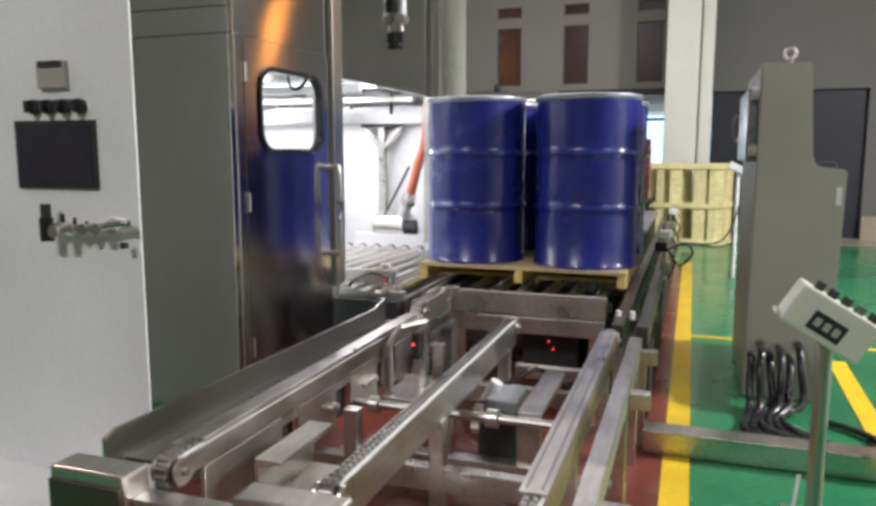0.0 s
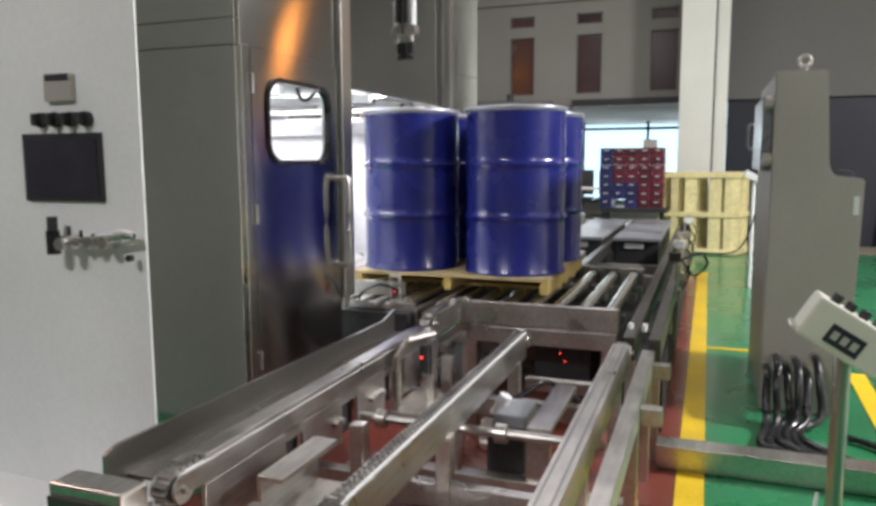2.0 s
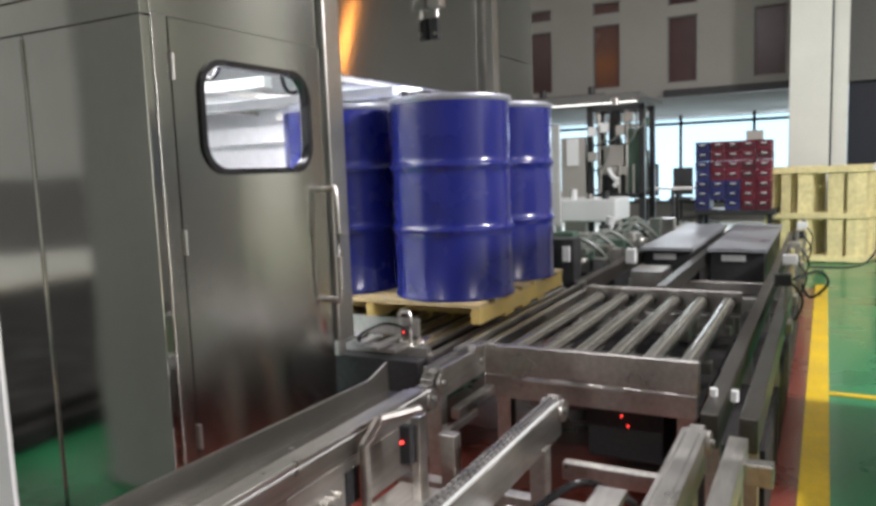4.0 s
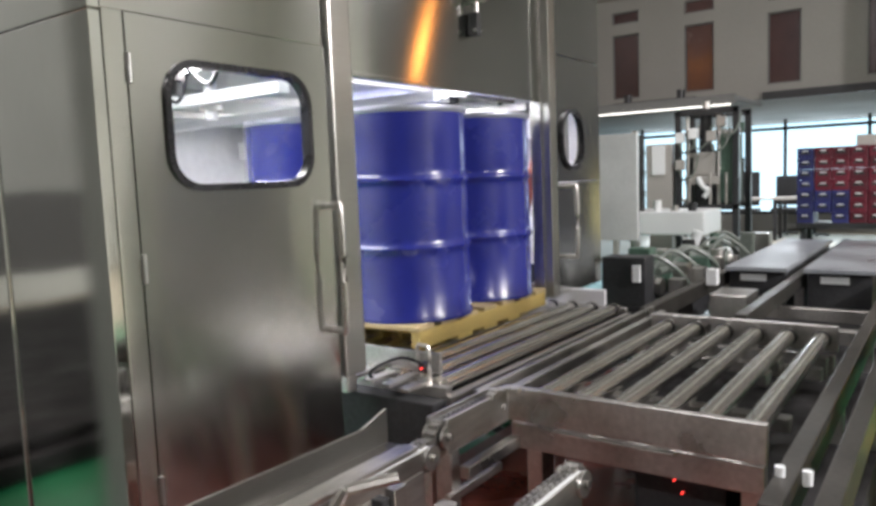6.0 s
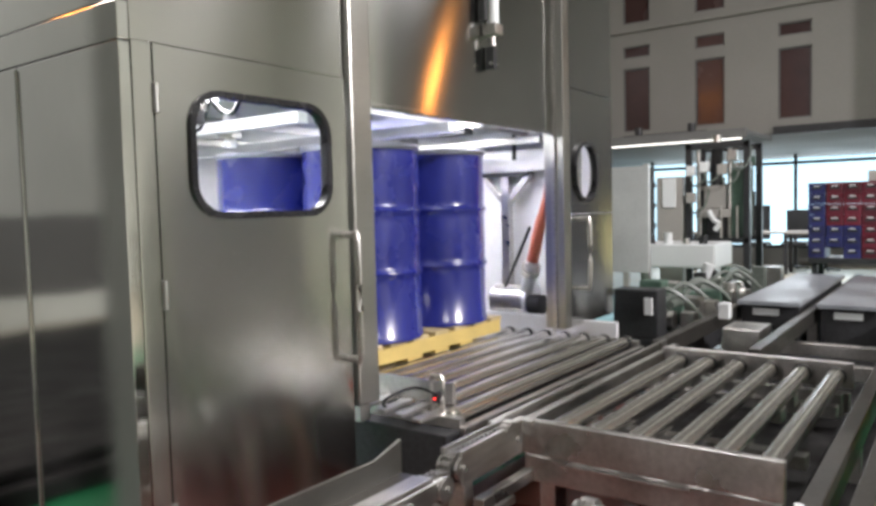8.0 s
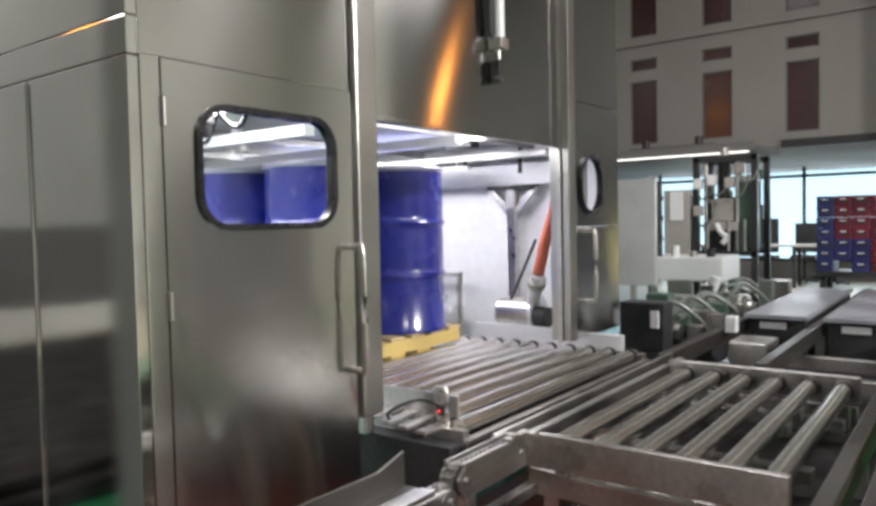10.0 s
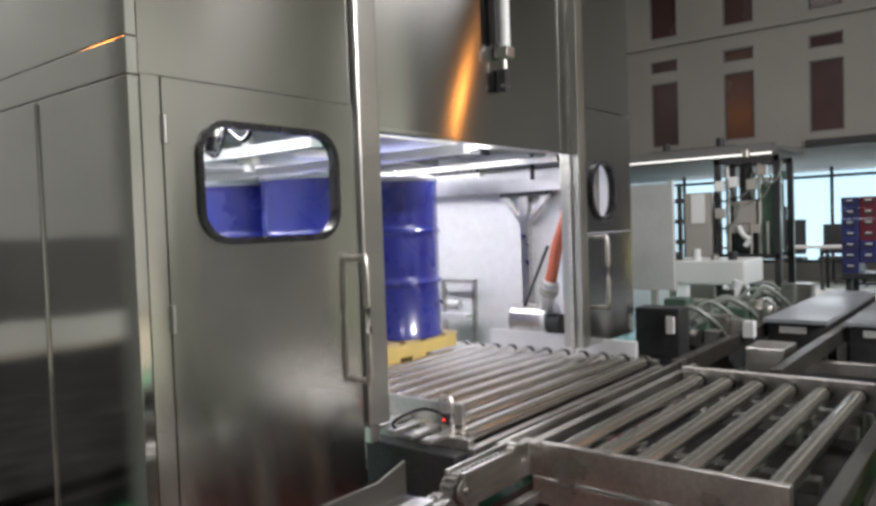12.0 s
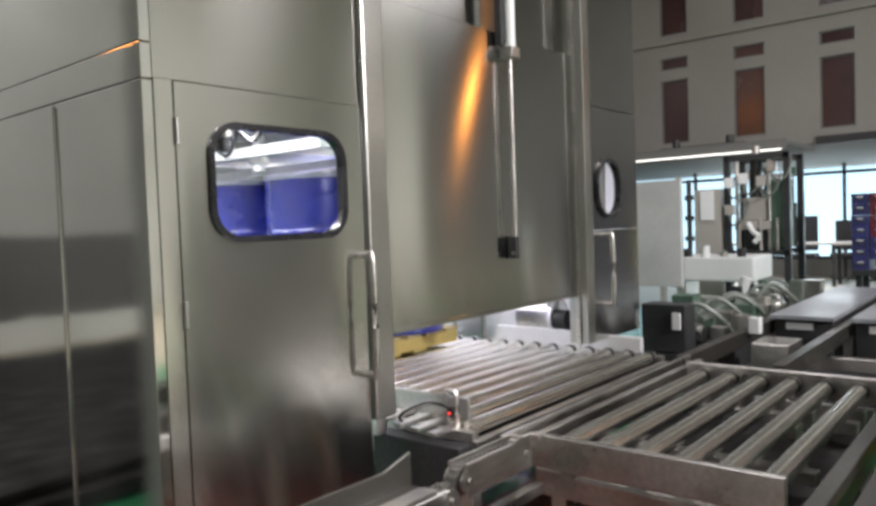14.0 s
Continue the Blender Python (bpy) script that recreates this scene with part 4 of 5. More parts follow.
# ---- things beside the line ----
def build_control_cabinet():
    y = 2.61
    c = thing("control_cabinet", "tall white electrical cabinet with a dark operator screen and knobs", "cabinet", pose(-2.2, y + 0.2, 0))
    box("front_panel", WHITE, (-2.52, -1.666, y, y + 0.010, 0.0, 2.5), c, "", 0.003)
    # thin unseen backing; its grey is set for what the end panel mirrors
    box("body", HALL, (-2.51, -1.690, y + 0.010, y + 0.030, 0.0, 2.48), c, "unseen grey backing, toned for the end panel's reflection", 0.006)

    def px(x):
        return -1.668 + (x + 1.206) * 1.345

    def pz(z):
        return 1.31 + (z - 1.296) * 1.36
    s = box("screen_frame", DARK, (-2.205, -1.832, y - 0.012, y, 1.158, 1.404), c, "black screen bezel", 0.004)
    box("screen", SCREEN, (-2.205 + 0.018, -1.832 - 0.018, y - 0.015, y - 0.012, 1.158 + 0.018, 1.404 - 0.02), s)
    m = box("meter", GREY, (-2.073, -1.943, y - 0.02, y, 1.516, 1.612), c, "small square panel meter", 0.004)
    box("meter_face", SCREEN, (-2.06, -1.955, y - 0.024, y - 0.02, 1.59, 1.612), m)
    for i in range(4):
        x = -2.105 + 0.07 * i
        rod("knob_ring", DARK, (x, y - 0.02, 1.452), (x, y, 1.452), 0.027, c, "black selector switch")
        box("knob", DARK, (x - 0.008, x + 0.008, y - 0.05, y - 0.02, 1.452 - 0.022, 1.452 + 0.022), c, "black selector handle", 0.003)
    box("plinth", WHITE, (-2.56, -1.70, y - 0.50, y, 0.0, 0.06), c, "", 0.006)
    # air preparation unit
    a = thing("air_regulator", "pneumatic filter regulator unit with brass fittings on the cabinet", "regulator", pose(px(-1.4), y, pz(1.09)))
    z = 1.02
    rod("filter_bowl", RUBBER, (px(-1.475), y - 0.06, z - 0.05), (px(-1.475), y - 0.06, z + 0.035), 0.024, a, "dark red filter bowl", 16)
    rod("filter_cap", DARK, (px(-1.475), y - 0.06, z + 0.036), (px(-1.475), y - 0.06, z + 0.085), 0.018, a)
    for i, (dx, r) in enumerate(((-1.425, 0.020), (-1.385, 0.016), (-1.345, 0.020), (-1.30, 0.022))):
        rod("valve_body", STEEL, (px(dx), y - 0.075, z), (px(dx), y, z), r, a)
        rod("stem", DARK, (px(dx), y - 0.05, z), (px(dx), y - 0.05, z + 0.05 - 0.012 * i), 0.006, a)
    tube("air_line", STEEL, smooth_path([(px(-1.47), y - 0.06, z), (px(-1.35), y - 0.06, z + 0.004), (px(-1.24), y - 0.055, z + 0.022), (px(-1.207), y - 0.05, z + 0.024)]), 0.011, a)
    tube("air_line", WHITE, smooth_path([(px(-1.30), y - 0.05, z + 0.01), (px(-1.26), y - 0.05, z + 0.04), (px(-1.215), y - 0.04, z + 0.03)]), 0.006, a)
    rod("drain", DARK, (px(-1.232), y - 0.05, z - 0.055), (px(-1.232), y - 0.03, z - 0.055), 0.012, a)
    rod("gauge", STEEL, (px(-1.425), y - 0.10, z - 0.01), (px(-1.425), y - 0.075, z - 0.01), 0.022, a, "round pressure gauge")


def build_operator_cabinet():
    y0, y1 = 4.62, 5.7
    c = thing("operator_cabinet", "grey enamelled stepped control cabinet with a lifting eye on top", "cabinet", pose(0.7, 4.95, 0))
    bm = bmesh.new()
    outline = [(0.476, 0.0), (0.482, 1.735), (0.711, 1.735), (0.742, 1.265), (0.765, 1.222), (0.90, 1.205), (0.892, 0.77), (0.865, 0.0)]
    add_prism(bm, outline, "y", y0, y1)
    bmesh.ops.bevel(bm, geom=bm.edges[:], offset=0.008, segments=2, affect="EDGES")
    part("body", bm, GREY, c)
    rod("eye_stem", STEEL, (0.618, y0 + 0.1, 1.735), (0.618, y0 + 0.1, 1.757), 0.014, c)
    bm = bmesh.new()
    pts = [(0.618 + 0.027 * math.cos(a), y0 + 0.1, 1.79 + 0.027 * math.sin(a)) for a in [2 * math.pi * k / 16 for k in range(17)]]
    add_tube(bm, pts, 0.009, 8)
    part("lifting_eye", bm, STEEL, c, "", True)
    panel = box("side_box", PLATE, (0.43, 0.476, y0 + 0.06, y1 - 0.30, 1.245, 1.62), c, "pale instrument box with a handle", 0.004)
    tube("handle", STEEL, smooth_path([(0.43, y1 - 0.4, 1.37), (0.40, y1 - 0.4, 1.37), (0.40, y1 - 0.4, 1.50), (0.43, y1 - 0.4, 1.50)], 4), 0.006, panel)
    for z in (1.30, 1.585):
        rod("hinge_knob", GREY, (0.44, y0 + 0.03, z), (0.478, y0 + 0.03, z), 0.034, c)
    box("label_plate", WHITE, (0.855, 0.88, y0 - 0.004, y0, 1.03, 1.12), c, "small white label", 0.001)
    tube("top_handle", DARK, smooth_path([(0.80, y0 + 0.2, 1.215), (0.81, y0 + 0.2, 1.24), (0.87, y0 + 0.2, 1.235), (0.88, y0 + 0.2, 1.205)], 4), 0.007, c)


def build_console():
    c = thing("pedestal_console", "beige tilted push-button console on a steel post", "console", pose(0.64, 3.4, 0))
    m = Matrix.Translation((0.622, 3.20, 0.732)) @ Euler((0, radians(31), 0)).to_matrix().to_4x4() @ Matrix.Diagonal((0.95, 0.95, 0.95, 1))

    def tilted(name, mat, dims, bevel, parent, label=""):
        t, bm = bmesh.new(), bmesh.new()
        add_box(t, *dims, bevel)
        merge(bm, t, m)
        return part(name, bm, mat, parent, label)
    b = tilted("housing", BEIGE, (-0.145, 0.145, -0.06, 0.10, -0.075, 0.075), 0.012, c)
    tilted("bracket_ear", BEIGE, (-0.165, -0.135, -0.04, 0.06, -0.07, -0.055), 0.004, b)
    tilted("display", SCREEN, (-0.065, 0.055, -0.064, -0.058, -0.05, 0.02), 0.002, b, "dark display window")
    for k in range(3):
        tilted("digit_bar", GREY, (-0.05 + 0.034 * k, -0.028 + 0.034 * k, -0.067, -0.064, -0.03, 0.0), 0.001, b, "grey bar on the display")
    for k in range(5):
        bm = bmesh.new()
        x = -0.09 + 0.05 * k
        add_rod(bm, m @ Vector((x, 0.0, 0.075)), m @ Vector((x, 0.0, 0.105)), 0.017, 14)
        part("push_button", bm, DARK if k != 3 else GREEN_MOTOR, b, "round push button", True)
    rod("post", POST, (0.625, 3.24, 0.0), (0.625, 3.24, 0.70), 0.027, c)
    box("foot_plate", STEEL, (0.53, 0.72, 3.15, 3.33, 0.0, 0.012), c, "", 0.003)
    tube("cable", WHITE, smooth_path([(0.575, 3.24, 0.17), (0.565, 3.22, 0.12), (0.55, 3.20, 0.05), (0.50, 3.16, 0.02)]), 0.007, c)


def build_cables():
    rng = random.Random(4)
    for k in range(6):
        t = thing("cable_bundle", "thick black glossy cables hanging in loops beside the cabinet", "cable", pose(0.62 + 0.05 * k, 4.45, 0), "cables by the cabinet")
        x = 0.50 + 0.045 * k
        y = 4.48 + rng.uniform(-0.04, 0.04)
        top = (0.24, 0.30, 0.25, 0.29, 0.24, 0.31)[k]
        pts = [(x, 4.61, top), (x, y, top - 0.01), (x + rng.uniform(-0.01, 0.01), y - 0.07, top - 0.10), (x + rng.uniform(-0.02, 0.02), y - 0.12, 0.06), (x - 0.02 - 0.015 * k, y - 0.24, 0.022), (x - 0.03, y - 0.45, 0.022), (x + 0.25, y - 0.55 - 0.03 * k, 0.022)]
        tube("cable", RUBBER, smooth_path(pts), 0.020, t, "", 10)
        rod("gland", STEEL, (x, 4.618, top), (x, 4.575, top), 0.022, t, "bright cable gland", 12)
    t = thing("floor_cable", "thin black cable sagging from the rail to the post", "cable", pose(0.3, 8.0, 0))
    tube("cable", RUBBER, smooth_path([(0.02, 6.9, 0.50), (0.10, 6.6, 0.40), (0.20, 6.4, 0.52), (0.15, 6.2, 0.62), (0.03, 6.0, 0.60)]), 0.009, t)
    tube("cable", RUBBER, smooth_path([(0.10, 6.9, 0.55), (0.45, 7.6, 0.50), (0.62, 8.2, 0.80), (0.64, 8.6, 1.02)]), 0.008, t)
    t = thing("floor_cable", "loose black cable on the painted floor", "cable", pose(0.9, 3.9, 0))
    tube("cable", RUBBER, smooth_path([(0.80, 4.3, 0.02), (1.0, 4.1, 0.02), (0.95, 3.7, 0.02), (1.25, 3.6, 0.02), (1.5, 3.9, 0.02)]), 0.016, t)
    tr = thing("cable_tray", "low stainless cable duct across the floor", "duct", pose(0.5, 3.75, 0))
    box("duct", STEEL, (0.02, 2.2, 3.66, 3.76, 0.006, 0.10), tr, "", 0.004)
    box("cover", STEEL, (0.02, 2.2, 3.65, 3.77, 0.10, 0.108), tr, "", 0.002)


def build_sensor_post():
    p = thing("sensor_post", "slim white post with a small sensor head", "post", pose(0.62, 8.7, 0))
    rod("pole", WHITE, (0.62, 8.7, 0), (0.62, 8.7, 1.12), 0.02, p)
    bm = bmesh.new()
    t = bmesh.new()
    add_box(t, -0.10, 0.10, -0.04, 0.04, -0.035, 0.035, 0.008)
    merge(bm, t, Matrix.Translation((0.62, 8.7, 1.13)) @ Euler((0, radians(28), 0)).to_matrix().to_4x4())
    part("head", bm, WHITE, p, "white sensor head")


def build_pallet_stack():
    """Cream pallets standing on edge, one behind another."""
    first = thing("standing_pallet", "cream yellow wooden pallet standing on its edge against the column", "pallet", pose(0.06, 11.4, 0), "standing pallets")
    w, h, y = 0.54, 1.15, 11.4
    for z in (0.02, 0.53, h - 0.08):
        box("bar", CREAM, (0.06 - w, 0.06 + w, y - 0.125, y - 0.10, z, z + 0.07), first, "", 0.004)
    for x in (-w + 0.06, -0.30, -0.12, 0.20, 0.40, w - 0.05):
        box("stringer", CREAM, (x, x + 0.10 + 0.06 * (abs(x) < 0.3), y - 0.10, y - 0.01, 0.0, h), first, "", 0.005)
    for k in range(1, 4):
        copy_thing(first, pose(0.06 + 0.045 * k, 11.4 + 0.14 * k, 0))


def build_crates():
    rng = random.Random(7)
    base = thing("crate_table", "low dark trolley under the stacked crates", "trolley", pose(-0.6, 11.2, 0))
    box("top", DARK, (-1.24, -0.33, 10.95, 11.5, 0.60, 0.66), base, "", 0.006)
    for x in (-1.18, -0.4):
        for y in (11.0, 11.42):
            box("leg", DARK, (x - 0.03, x + 0.03, y, y + 0.06, 0, 0.60), base)
    for mat, name in ((CRATE_BLUE, "blue"), (CRATE_RED, "red")):
        c = thing("plastic_crate", "%s plastic crate with a white-labelled slotted front in a tall stack" % name, "crate", pose(0, 0, -5), "crate stack")
        bm = bmesh.new()
        o = rounded(-0.083, 0.083, -0.2, 0.2, 0.012, 2)
        i = rounded(-0.076, 0.076, -0.192, 0.192, 0.010, 2)
        add_ring(bm, o, i, "z", -5 + 0.004, -5 + 0.112)
        part("body", bm, mat, c)
        box("bottom", mat, (-0.078, 0.078, -0.195, 0.195, -5, -5 + 0.008), c)
        box("lip", mat, (-0.085, 0.085, -0.206, -0.198, -5 + 0.090, -5 + 0.116), c, "", 0.002)
        box("slot", DARK, (-0.05, 0.05, -0.203, -0.2, -5 + 0.045, -5 + 0.07), c)
        box("tag", WHITE, (-0.03, 0.03, -0.205, -0.201, -5 + 0.076, -5 + 0.087), c, "small white tag")
        made = 0
        for row in range(7):
            for colk in range(5):
                blue = colk == 0 or (row < 3 and colk < 3 and rng.random() < 0.65)
                if blue == (name == "blue"):
                    m = pose(-1.16 + 0.172 * colk + rng.uniform(-0.004, 0.004), 11.2 + rng.uniform(-0.008, 0.008), 0.66 + 0.118 * row)
                    if made == 0:
                        c.matrix_basis = m
                    else:
                        copy_thing(c, m)
                    made += 1
    t = thing("carton", "small brown box on the crate stack", "box", pose(-0.6, 11.2, 1.487))
    box("body", GREY, (-0.68, -0.50, 11.08, 11.3, 1.487, 1.60), t, "", 0.006)


def build_far_machines():
    # white panel past the cabin
    p = thing("machine_panel", "tall white sheet panel standing past the cabin", "panel", pose(-2.5, 8.2, 0))
    box("sheet", PALE, (-3.1, -2.045, 8.2, 8.23, 0.70, 1.63), p, "", 0.004)
    for x in (-3.05, -2.08):
        box("post", STEEL, (x - 0.025, x + 0.025, 8.232, 8.28, 0, 1.65), p, "", 0.004)
    # filling machine
    f = thing("filling_machine", "dark framed filling machine with grey heads and hoses", "machine", pose(-2.2, 11.0, 0))
    for x in (-2.53, -1.87):
        for y in (10.9, 11.5):
            box("post", DARK, (x - 0.035, x + 0.035, y, y + 0.07, 0, 2.0), f, "", 0.004)
    for y in (10.9, 11.5):
        box("top_beam", DARK, (-2.56, -1.84, y, y + 0.07, 1.93, 2.0), f, "", 0.004)
        box("mid_beam", DARK, (-2.56, -1.84, y, y + 0.07, 0.82, 0.88), f, "", 0.004)
    box("cabinet", GREEN_MOTOR, (-2.06, -1.90, 10.98, 11.3, 0.9, 1.7), f, "dark green casing", 0.01)
    box("head_block", GREY, (-2.38, -2.12, 11.0, 11.25, 1.22, 1.5), f, "", 0.02)
    rod("head_motor", DARK, (-2.25, 11.1, 1.5), (-2.25, 11.1, 1.98), 0.07, f)
    rod("motor_cap", STEEL, (-2.25, 11.1, 1.98), (-2.25, 11.1, 2.1), 0.045, f)
    box("valve_plate", GREY, (-2.46, -2.06, 10.95, 10.99, 1.12, 1.22), f, "", 0.006)
    tube("white_hose", WHITE, smooth_path([(-2.30, 10.93, 1.2), (-2.24, 10.90, 1.1), (-2.18, 10.9, 1.05), (-2.22, 10.9, 0.97)]), 0.03, f)
    for x in (-2.44, -2.08):
        rod("guide_column", STEEL, (x, 11.0, 0.85), (x, 11.0, 1.93), 0.022, f)
    for k, (x, z) in enumerate(((-2.50, 1.62), (-2.50, 1.30), (-2.02, 1.78), (-2.34, 1.66), (-2.14, 1.62))):
        box("valve", (WHITE, GREY, STEEL)[k % 3], (x - 0.05, x + 0.05, 10.86, 10.95, z, z + 0.12), f, "", 0.01)
        tube("air_line", HOSE, smooth_path([(x, 10.88, z), (x + 0.05, 10.85, z - 0.12), (x + 0.16, 10.88, z - 0.05), (x + 0.2, 10.95, z + 0.15)]), 0.012, f)
    for z in (1.45, 1.72):
        box("cross_rail", GREY, (-2.5, -1.9, 11.26, 11.30, z, z + 0.05), f, "", 0.004)
    box("back_panel", DARK, (-2.5, -1.9, 11.44, 11.47, 0.9, 1.42), f, "dark back panel", 0.004)
    box("drum_guide", DARK, (-2.36, -2.02, 11.02, 11.3, 0.9, 1.12), f, "", 0.02)
    for k in range(9):
        x, z = -2.48 + 0.07 * k, 1.44 + 0.06 * ((k * 5) % 7)
        box("terminal", (DARK, GREY, GREEN_MOTOR)[k % 3], (x, x + 0.05, 11.31, 11.36, z, z + 0.10), f, "", 0.006)
        rod("air_pipe", (HOSE, DARK)[k % 2], (x + 0.02, 11.33, 0.9), (x + 0.02, 11.33, z), 0.009, f)
    for x in (-2.40, -2.16, -1.98):
        rod("drop_pipe", STEEL, (x, 10.93, 0.88), (x, 10.93, 1.25), 0.014, f)
    s = thing("filling_station", "grey side station with a pale gauge panel", "machine", pose(-2.75, 11.0, 0))
    box("frame", GREY, (-2.92, -2.60, 10.9, 11.2, 0.7, 1.62), s, "", 0.01)
    box("gauge_panel", WHITE, (-2.84, -2.68, 10.88, 10.9, 1.25, 1.6), s, "white panel", 0.004)
    box("plinth", GREY, (-2.9, -2.62, 10.95, 11.2, 0, 0.7), s)
    rod("side_pipe", DARK, (-3.0, 10.95, 0.7), (-3.0, 10.95, 1.75), 0.03, s)
    for z in (1.0, 1.25, 1.5):
        rod("clamp", DARK, (-3.0, 10.95, z), (-3.0, 10.95, z + 0.06), 0.055, s)
    b = thing("white_table", "white machine bed with rags on its top", "table", pose(-2.5, 10.2, 0))
    box("top", WHITE, (-3.0, -1.95, 9.9, 10.6, 0.60, 0.86), b, "", 0.02)
    for k in range(5):
        x = -2.85 + 0.19 * k
        rod("fitting", (STEEL, DARK, WHITE)[k % 3], (x, 9.98, 0.86), (x, 9.98, 0.92 + 0.03 * (k % 3)), 0.045, b)
    for x in (-2.95, -2.0):
        for y in (9.95, 10.5):
            box("leg", GREY, (x - 0.03, x + 0.03, y, y + 0.06, 0, 0.72), b)
    # dark drive machinery beside the line
    rng = random.Random(11)
    d = thing("drive_machinery", "cluttered dark green drive units and pipes beside the line", "machine", pose(-1.5, 7.6, 0))
    box("frame", DARK, (-1.95, -1.20, 6.62, 9.6, 0.30, 0.42), d, "", 0.01)
    for y in (6.7, 8.1, 9.4):
        for x in (-1.9, -1.25):
            box("leg", DARK, (x - 0.03, x + 0.03, y, y + 0.06, 0, 0.3), d)
    box("control_box", DARK, (-1.72, -1.42, 6.62, 6.80, 0.42, 0.74), d, "black terminal box", 0.01)
    box("tag", WHITE, (-1.50, -1.45, 6.60, 6.62, 0.58, 0.69), d, "white tag with grey bar")
    for k in range(7):
        y = 7.0 + 0.36 * k
        x = -1.62 + rng.uniform(-0.12, 0.12)
        r = rng.uniform(0.06, 0.09)
        rod("motor", GREEN_MOTOR if k % 2 else HOSE, (x - 0.16, y, 0.42 + r), (x + 0.16, y + rng.uniform(-0.05, 0.05), 0.42 + r), r, d, "dark green motor")
        rod("motor_flange", STEEL, (x + 0.16, y, 0.42 + r), (x + 0.20, y, 0.42 + r), r * 0.8, d)
        tube("hose", HOSE, smooth_path([(x, y, 0.5 + r), (x + 0.1, y + 0.1, 0.66 + rng.uniform(0, 0.08)), (x + 0.25, y + 0.2, 0.58), (x + 0.3, y + 0.3, 0.45)]), 0.018, d)
    for k in range(5):
        y = 6.95 + 0.5 * k
        box("bracket", STEEL, (-1.38, -1.28, y, y + 0.10, 0.42, 0.56 + 0.02 * (k % 3)), d, "", 0.006)
    for k in range(16):
        x, y = rng.uniform(-1.9, -1.3), rng.uniform(6.9, 9.5)
        s = rng.uniform(0.04, 0.09)
        m = (GREEN_MOTOR, HOSE, STEEL, DARK)[k % 4]
        if k % 3:
            box("fitting", m, (x - s, x + s, y - s, y + s, 0.42, 0.42 + rng.uniform(0.10, 0.32)), d, "", 0.01)
        else:
            rod("fitting", m, (x, y, 0.42), (x, y, 0.42 + rng.uniform(0.15, 0.35)), s * 0.6, d)
    for k in range(5):
        x, y = rng.uniform(-1.85, -1.35), 7.0 + 0.5 * k
        rod("pipe", HOSE, (x, y, 0.60), (x + rng.uniform(-0.1, 0.1), y + 0.6, 0.60 + rng.uniform(-0.08, 0.1)), 0.025, d)
    rod("white_valve", WHITE, (-1.55, 9.5, 0.5), (-1.45, 9.5, 0.62), 0.05, d)
    rod("white_valve", WHITE, (-1.9, 9.3, 0.5), (-1.84, 9.3, 0.70), 0.05, d)
    # inside the cabin: pusher with a red arm
    r = thing("feed_arm", "orange-red feed arm on a grey geared motor by the rollers", "machine", pose(-2.0, 6.13, 0))
    box("pedestal", STEEL, (-2.28, -1.92, 6.0, 6.09, 0.0, 0.60), r, "", 0.01)
    rod("gear_motor", STEEL, (-2.26, 6.02, 0.71), (-2.02, 6.02, 0.71), 0.10, r, "pale geared motor")
    rod("motor_disc", INNER, (-2.02, 6.02, 0.71), (-1.995, 6.02, 0.71), 0.115, r, "pale round flange", 28)
    rod("motor_cap", DARK, (-1.99, 5.97, 0.70), (-1.90, 5.97, 0.70), 0.062, r)
    bm = bmesh.new()
    add_tube(bm, smooth_path([(-1.875, 5.795, 0.98), (-1.85, 5.79, 1.06), (-1.815, 5.785, 1.19), (-1.755, 5.795, 1.38), (-1.735, 5.80, 1.66)]), 0.034, 14)
    part("red_arm", bm, ORANGE, r, "orange-red painted arm", True)
    rod("wrist", INNER, (-2.03, 6.0, 0.76), (-1.875, 5.795, 0.98), 0.042, r, "pale jointed wrist")
    rod("wrist_ring", STEEL, (-1.925, 5.86, 0.91), (-1.90, 5.828, 0.945), 0.058, r)
    rod("stay", DARK, (-2.33, 6.08, 0.58), (-1.89, 5.80, 1.18), 0.009, r)
    fr = thing("steel_stand", "small steel stand with valves behind the rollers", "stand", pose(-2.87, 6.2, 0))
    for x in (-3.0, -2.73):
        box("leg", STEEL, (x - 0.014, x + 0.014, 6.2, 6.23, 0, 0.935), fr)
    box("top_bar", STEEL, (-3.014, -2.716, 6.2, 6.23, 0.912, 0.935), fr)
    box("shelf", INNER, (-2.98, -2.75, 6.12, 6.22, 0.66, 0.70), fr, "", 0.006)
    rod("valve", INNER, (-2.92, 6.16, 0.76), (-2.82, 6.16, 0.76), 0.035, fr)
    tube("hose", DARK, smooth_path([(-3.07, 6.1, 0.92), (-2.99, 6.1, 0.83), (-2.93, 6.1, 0.78)]), 0.012, fr)


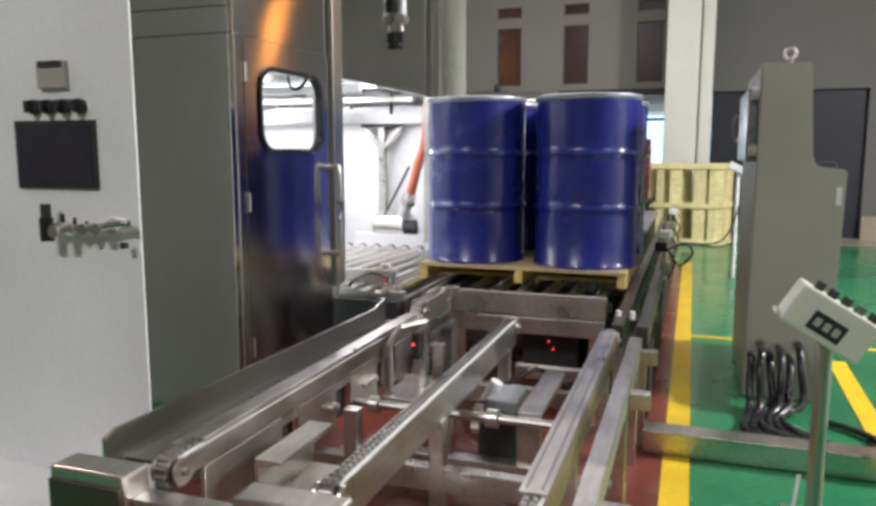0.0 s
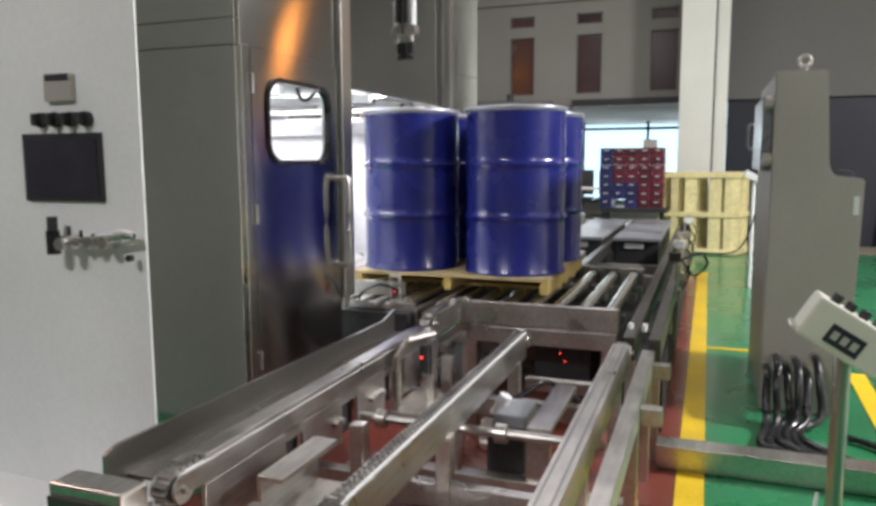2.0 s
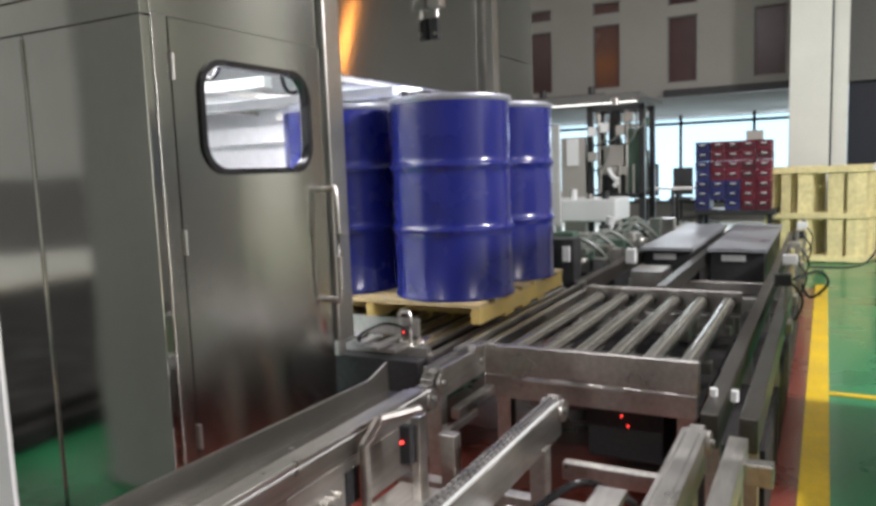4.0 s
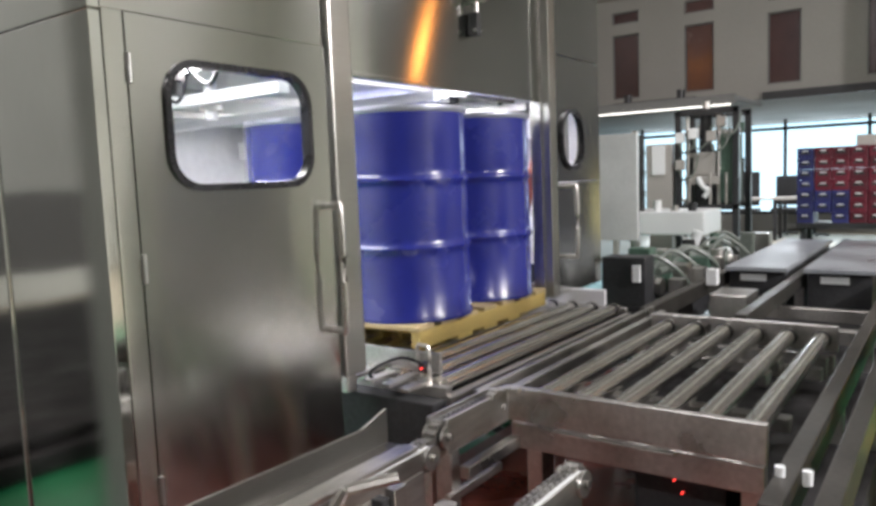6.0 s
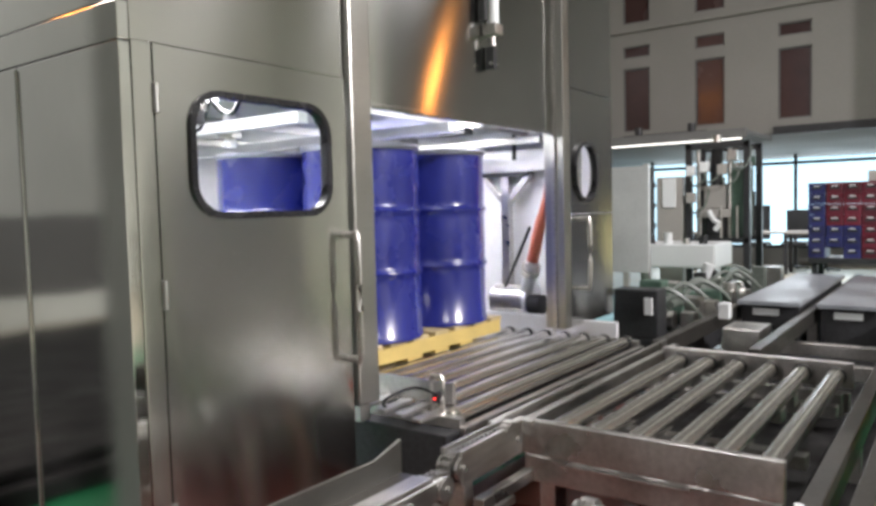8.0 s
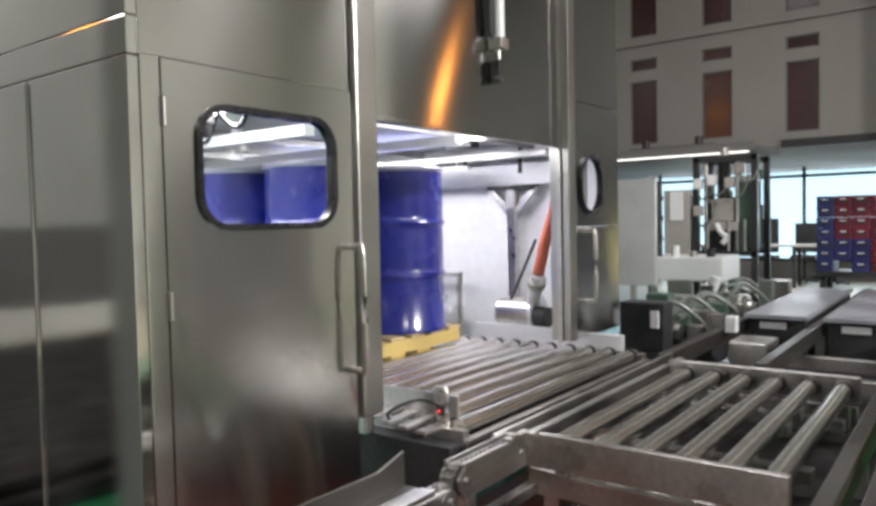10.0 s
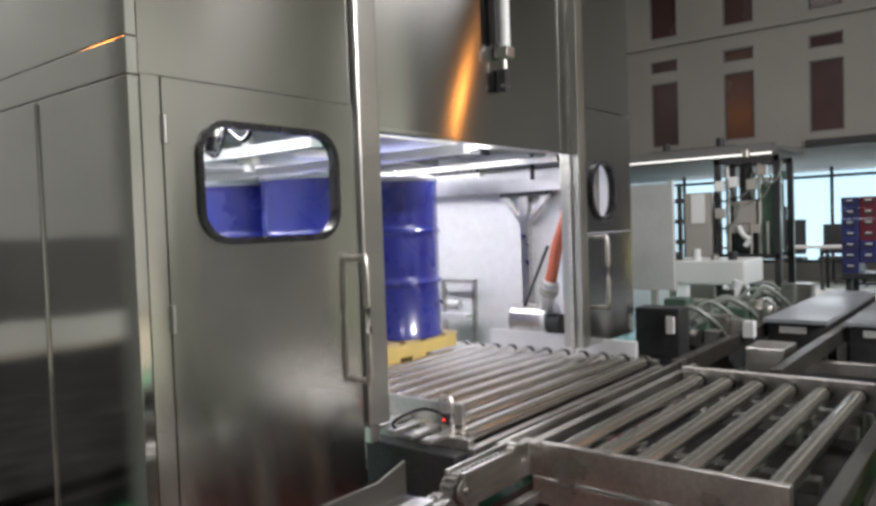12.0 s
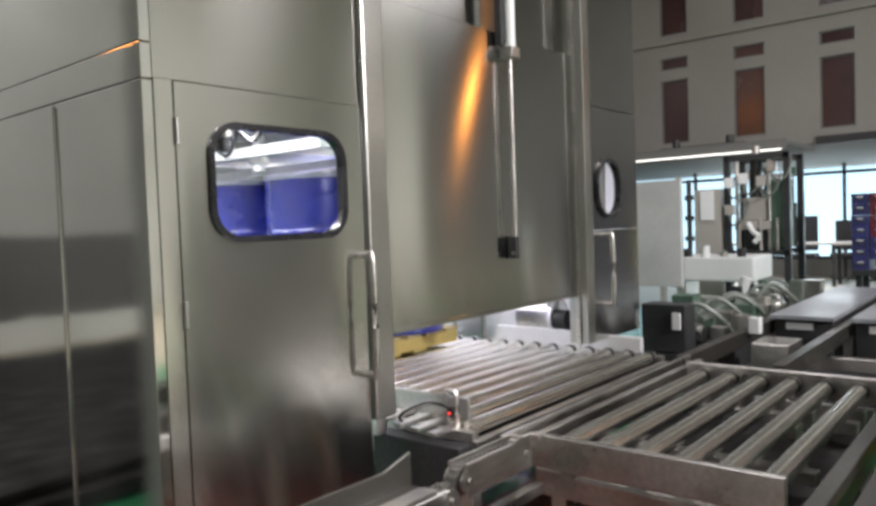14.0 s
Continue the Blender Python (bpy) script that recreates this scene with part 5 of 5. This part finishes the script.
def build_rear_block():
    # unseen low block, added for the dark area mirrored in the end panel
    m = thing("rear_machine", "low matt black block behind the line, unseen except as a reflection", "machine platform", pose(-4.6, 1.2, 0))
    box("base", MATT_BLACK, (-7.6, -3.2, -1.6, 3.0, 0.0, 0.10), m, "", 0.02)
    box("cover", MATT_BLACK, (-7.5, -3.3, -1.5, 2.95, 0.101, 0.16), m, "", 0.02)


def build_far_furniture():
    for k, (x, y) in enumerate(((-3.1, 17.0), (-2.45, 17.2), (-1.9, 16.9))):
        c = thing("office_chair", "dark office chair in front of the glazed wall", "chair", pose(x, y, 0), "chairs by the glass")
        box("seat", DARK, (x - 0.22, x + 0.22, y - 0.22, y + 0.22, 0.44, 0.52), c, "", 0.02)
        box("backrest", DARK, (x - 0.2, x + 0.2, y + 0.18, y + 0.23, 0.56, 1.12 + 0.1 * (k == 0)), c, "", 0.02)
        rod("stem", DARK, (x, y, 0.05), (x, y, 0.44), 0.03, c)
        for a in range(5):
            rod("foot", DARK, (x, y, 0.05), (x + 0.24 * math.cos(a * 1.2566), y + 0.24 * math.sin(a * 1.2566), 0.03), 0.018, c)
    t = thing("work_table", "long grey work table before the glazed wall", "table", pose(-2.4, 16.2, 0))
    box("top", GREY, (-4.2, -0.6, 15.9, 16.5, 0.72, 0.76), t, "", 0.006)
    for x in (-4.1, -2.4, -0.7):
        for y in (15.95, 16.42):
            box("leg", DARK, (x - 0.03, x + 0.03, y, y + 0.05, 0, 0.72), t)


build_hall()
build_upper_wall()
build_right_wall()
build_column()
build_glass_wall()
build_cabin()
shutter = build_shutter()
build_cylinder()
for line, share in ((build_transfer_table(), 0.97), (build_infeed_table(), 0.97), (build_near_conveyor(), 0.95), (build_middle_conveyor(), 0.965)):
    set_height(line, share)
build_lift_plates()
build_control_cabinet()
build_operator_cabinet()
build_console()
build_cables()
build_sensor_post()
build_pallet_stack()
build_crates()
build_far_machines()
build_far_furniture()
build_rear_block()

PALLET_Y = 5.0
pallet = build_pallet()
first_drum = build_drum()
drums = [first_drum] + [copy_thing(first_drum, Matrix.Identity(4)) for k in range(3)]
# middle of the pallet along the rollers, by time
LOAD = [(0, -0.711), (0.35, -0.722), (1, -0.888), (1.5, -1.03), (2, -1.185), (2.5, -1.32), (3, -1.458), (5.5, -2.10), (6.5, -2.265),
        (7.5, -2.454), (9, -2.72), (10.6, -2.93), (11.3, -2.96), (12.5, -3.02), (14, -3.05)]
# top of the rollers under the load: the cabin's conveyor lies a little higher than the table


def roller_top(x):
    return 0.558 + 0.013 * min(1.0, max(0.0, (-1.2 - x) / 0.6))


# lower edge of the shutter, by time
SHUT = [(0, 1.69), (12.5, 1.69), (12.7, 1.645), (13, 1.465), (13.5, 1.20), (14, 0.888)]


def motions():
    walk(pallet, [(t, pose(x, PALLET_Y, roller_top(x))) for t, x in LOAD])
    for k, d in enumerate(drums):
        dx, dy = (-0.323 if k % 2 else 0.323), (-0.297 if k < 2 else 0.297)
        walk(d, [(t, pose(x + dx, PALLET_Y + dy, roller_top(x) + 0.110)) for t, x in LOAD])
    walk(shutter, [(t, pose(-1.66, 4.86, z)) for t, z in SHUT])


motions()
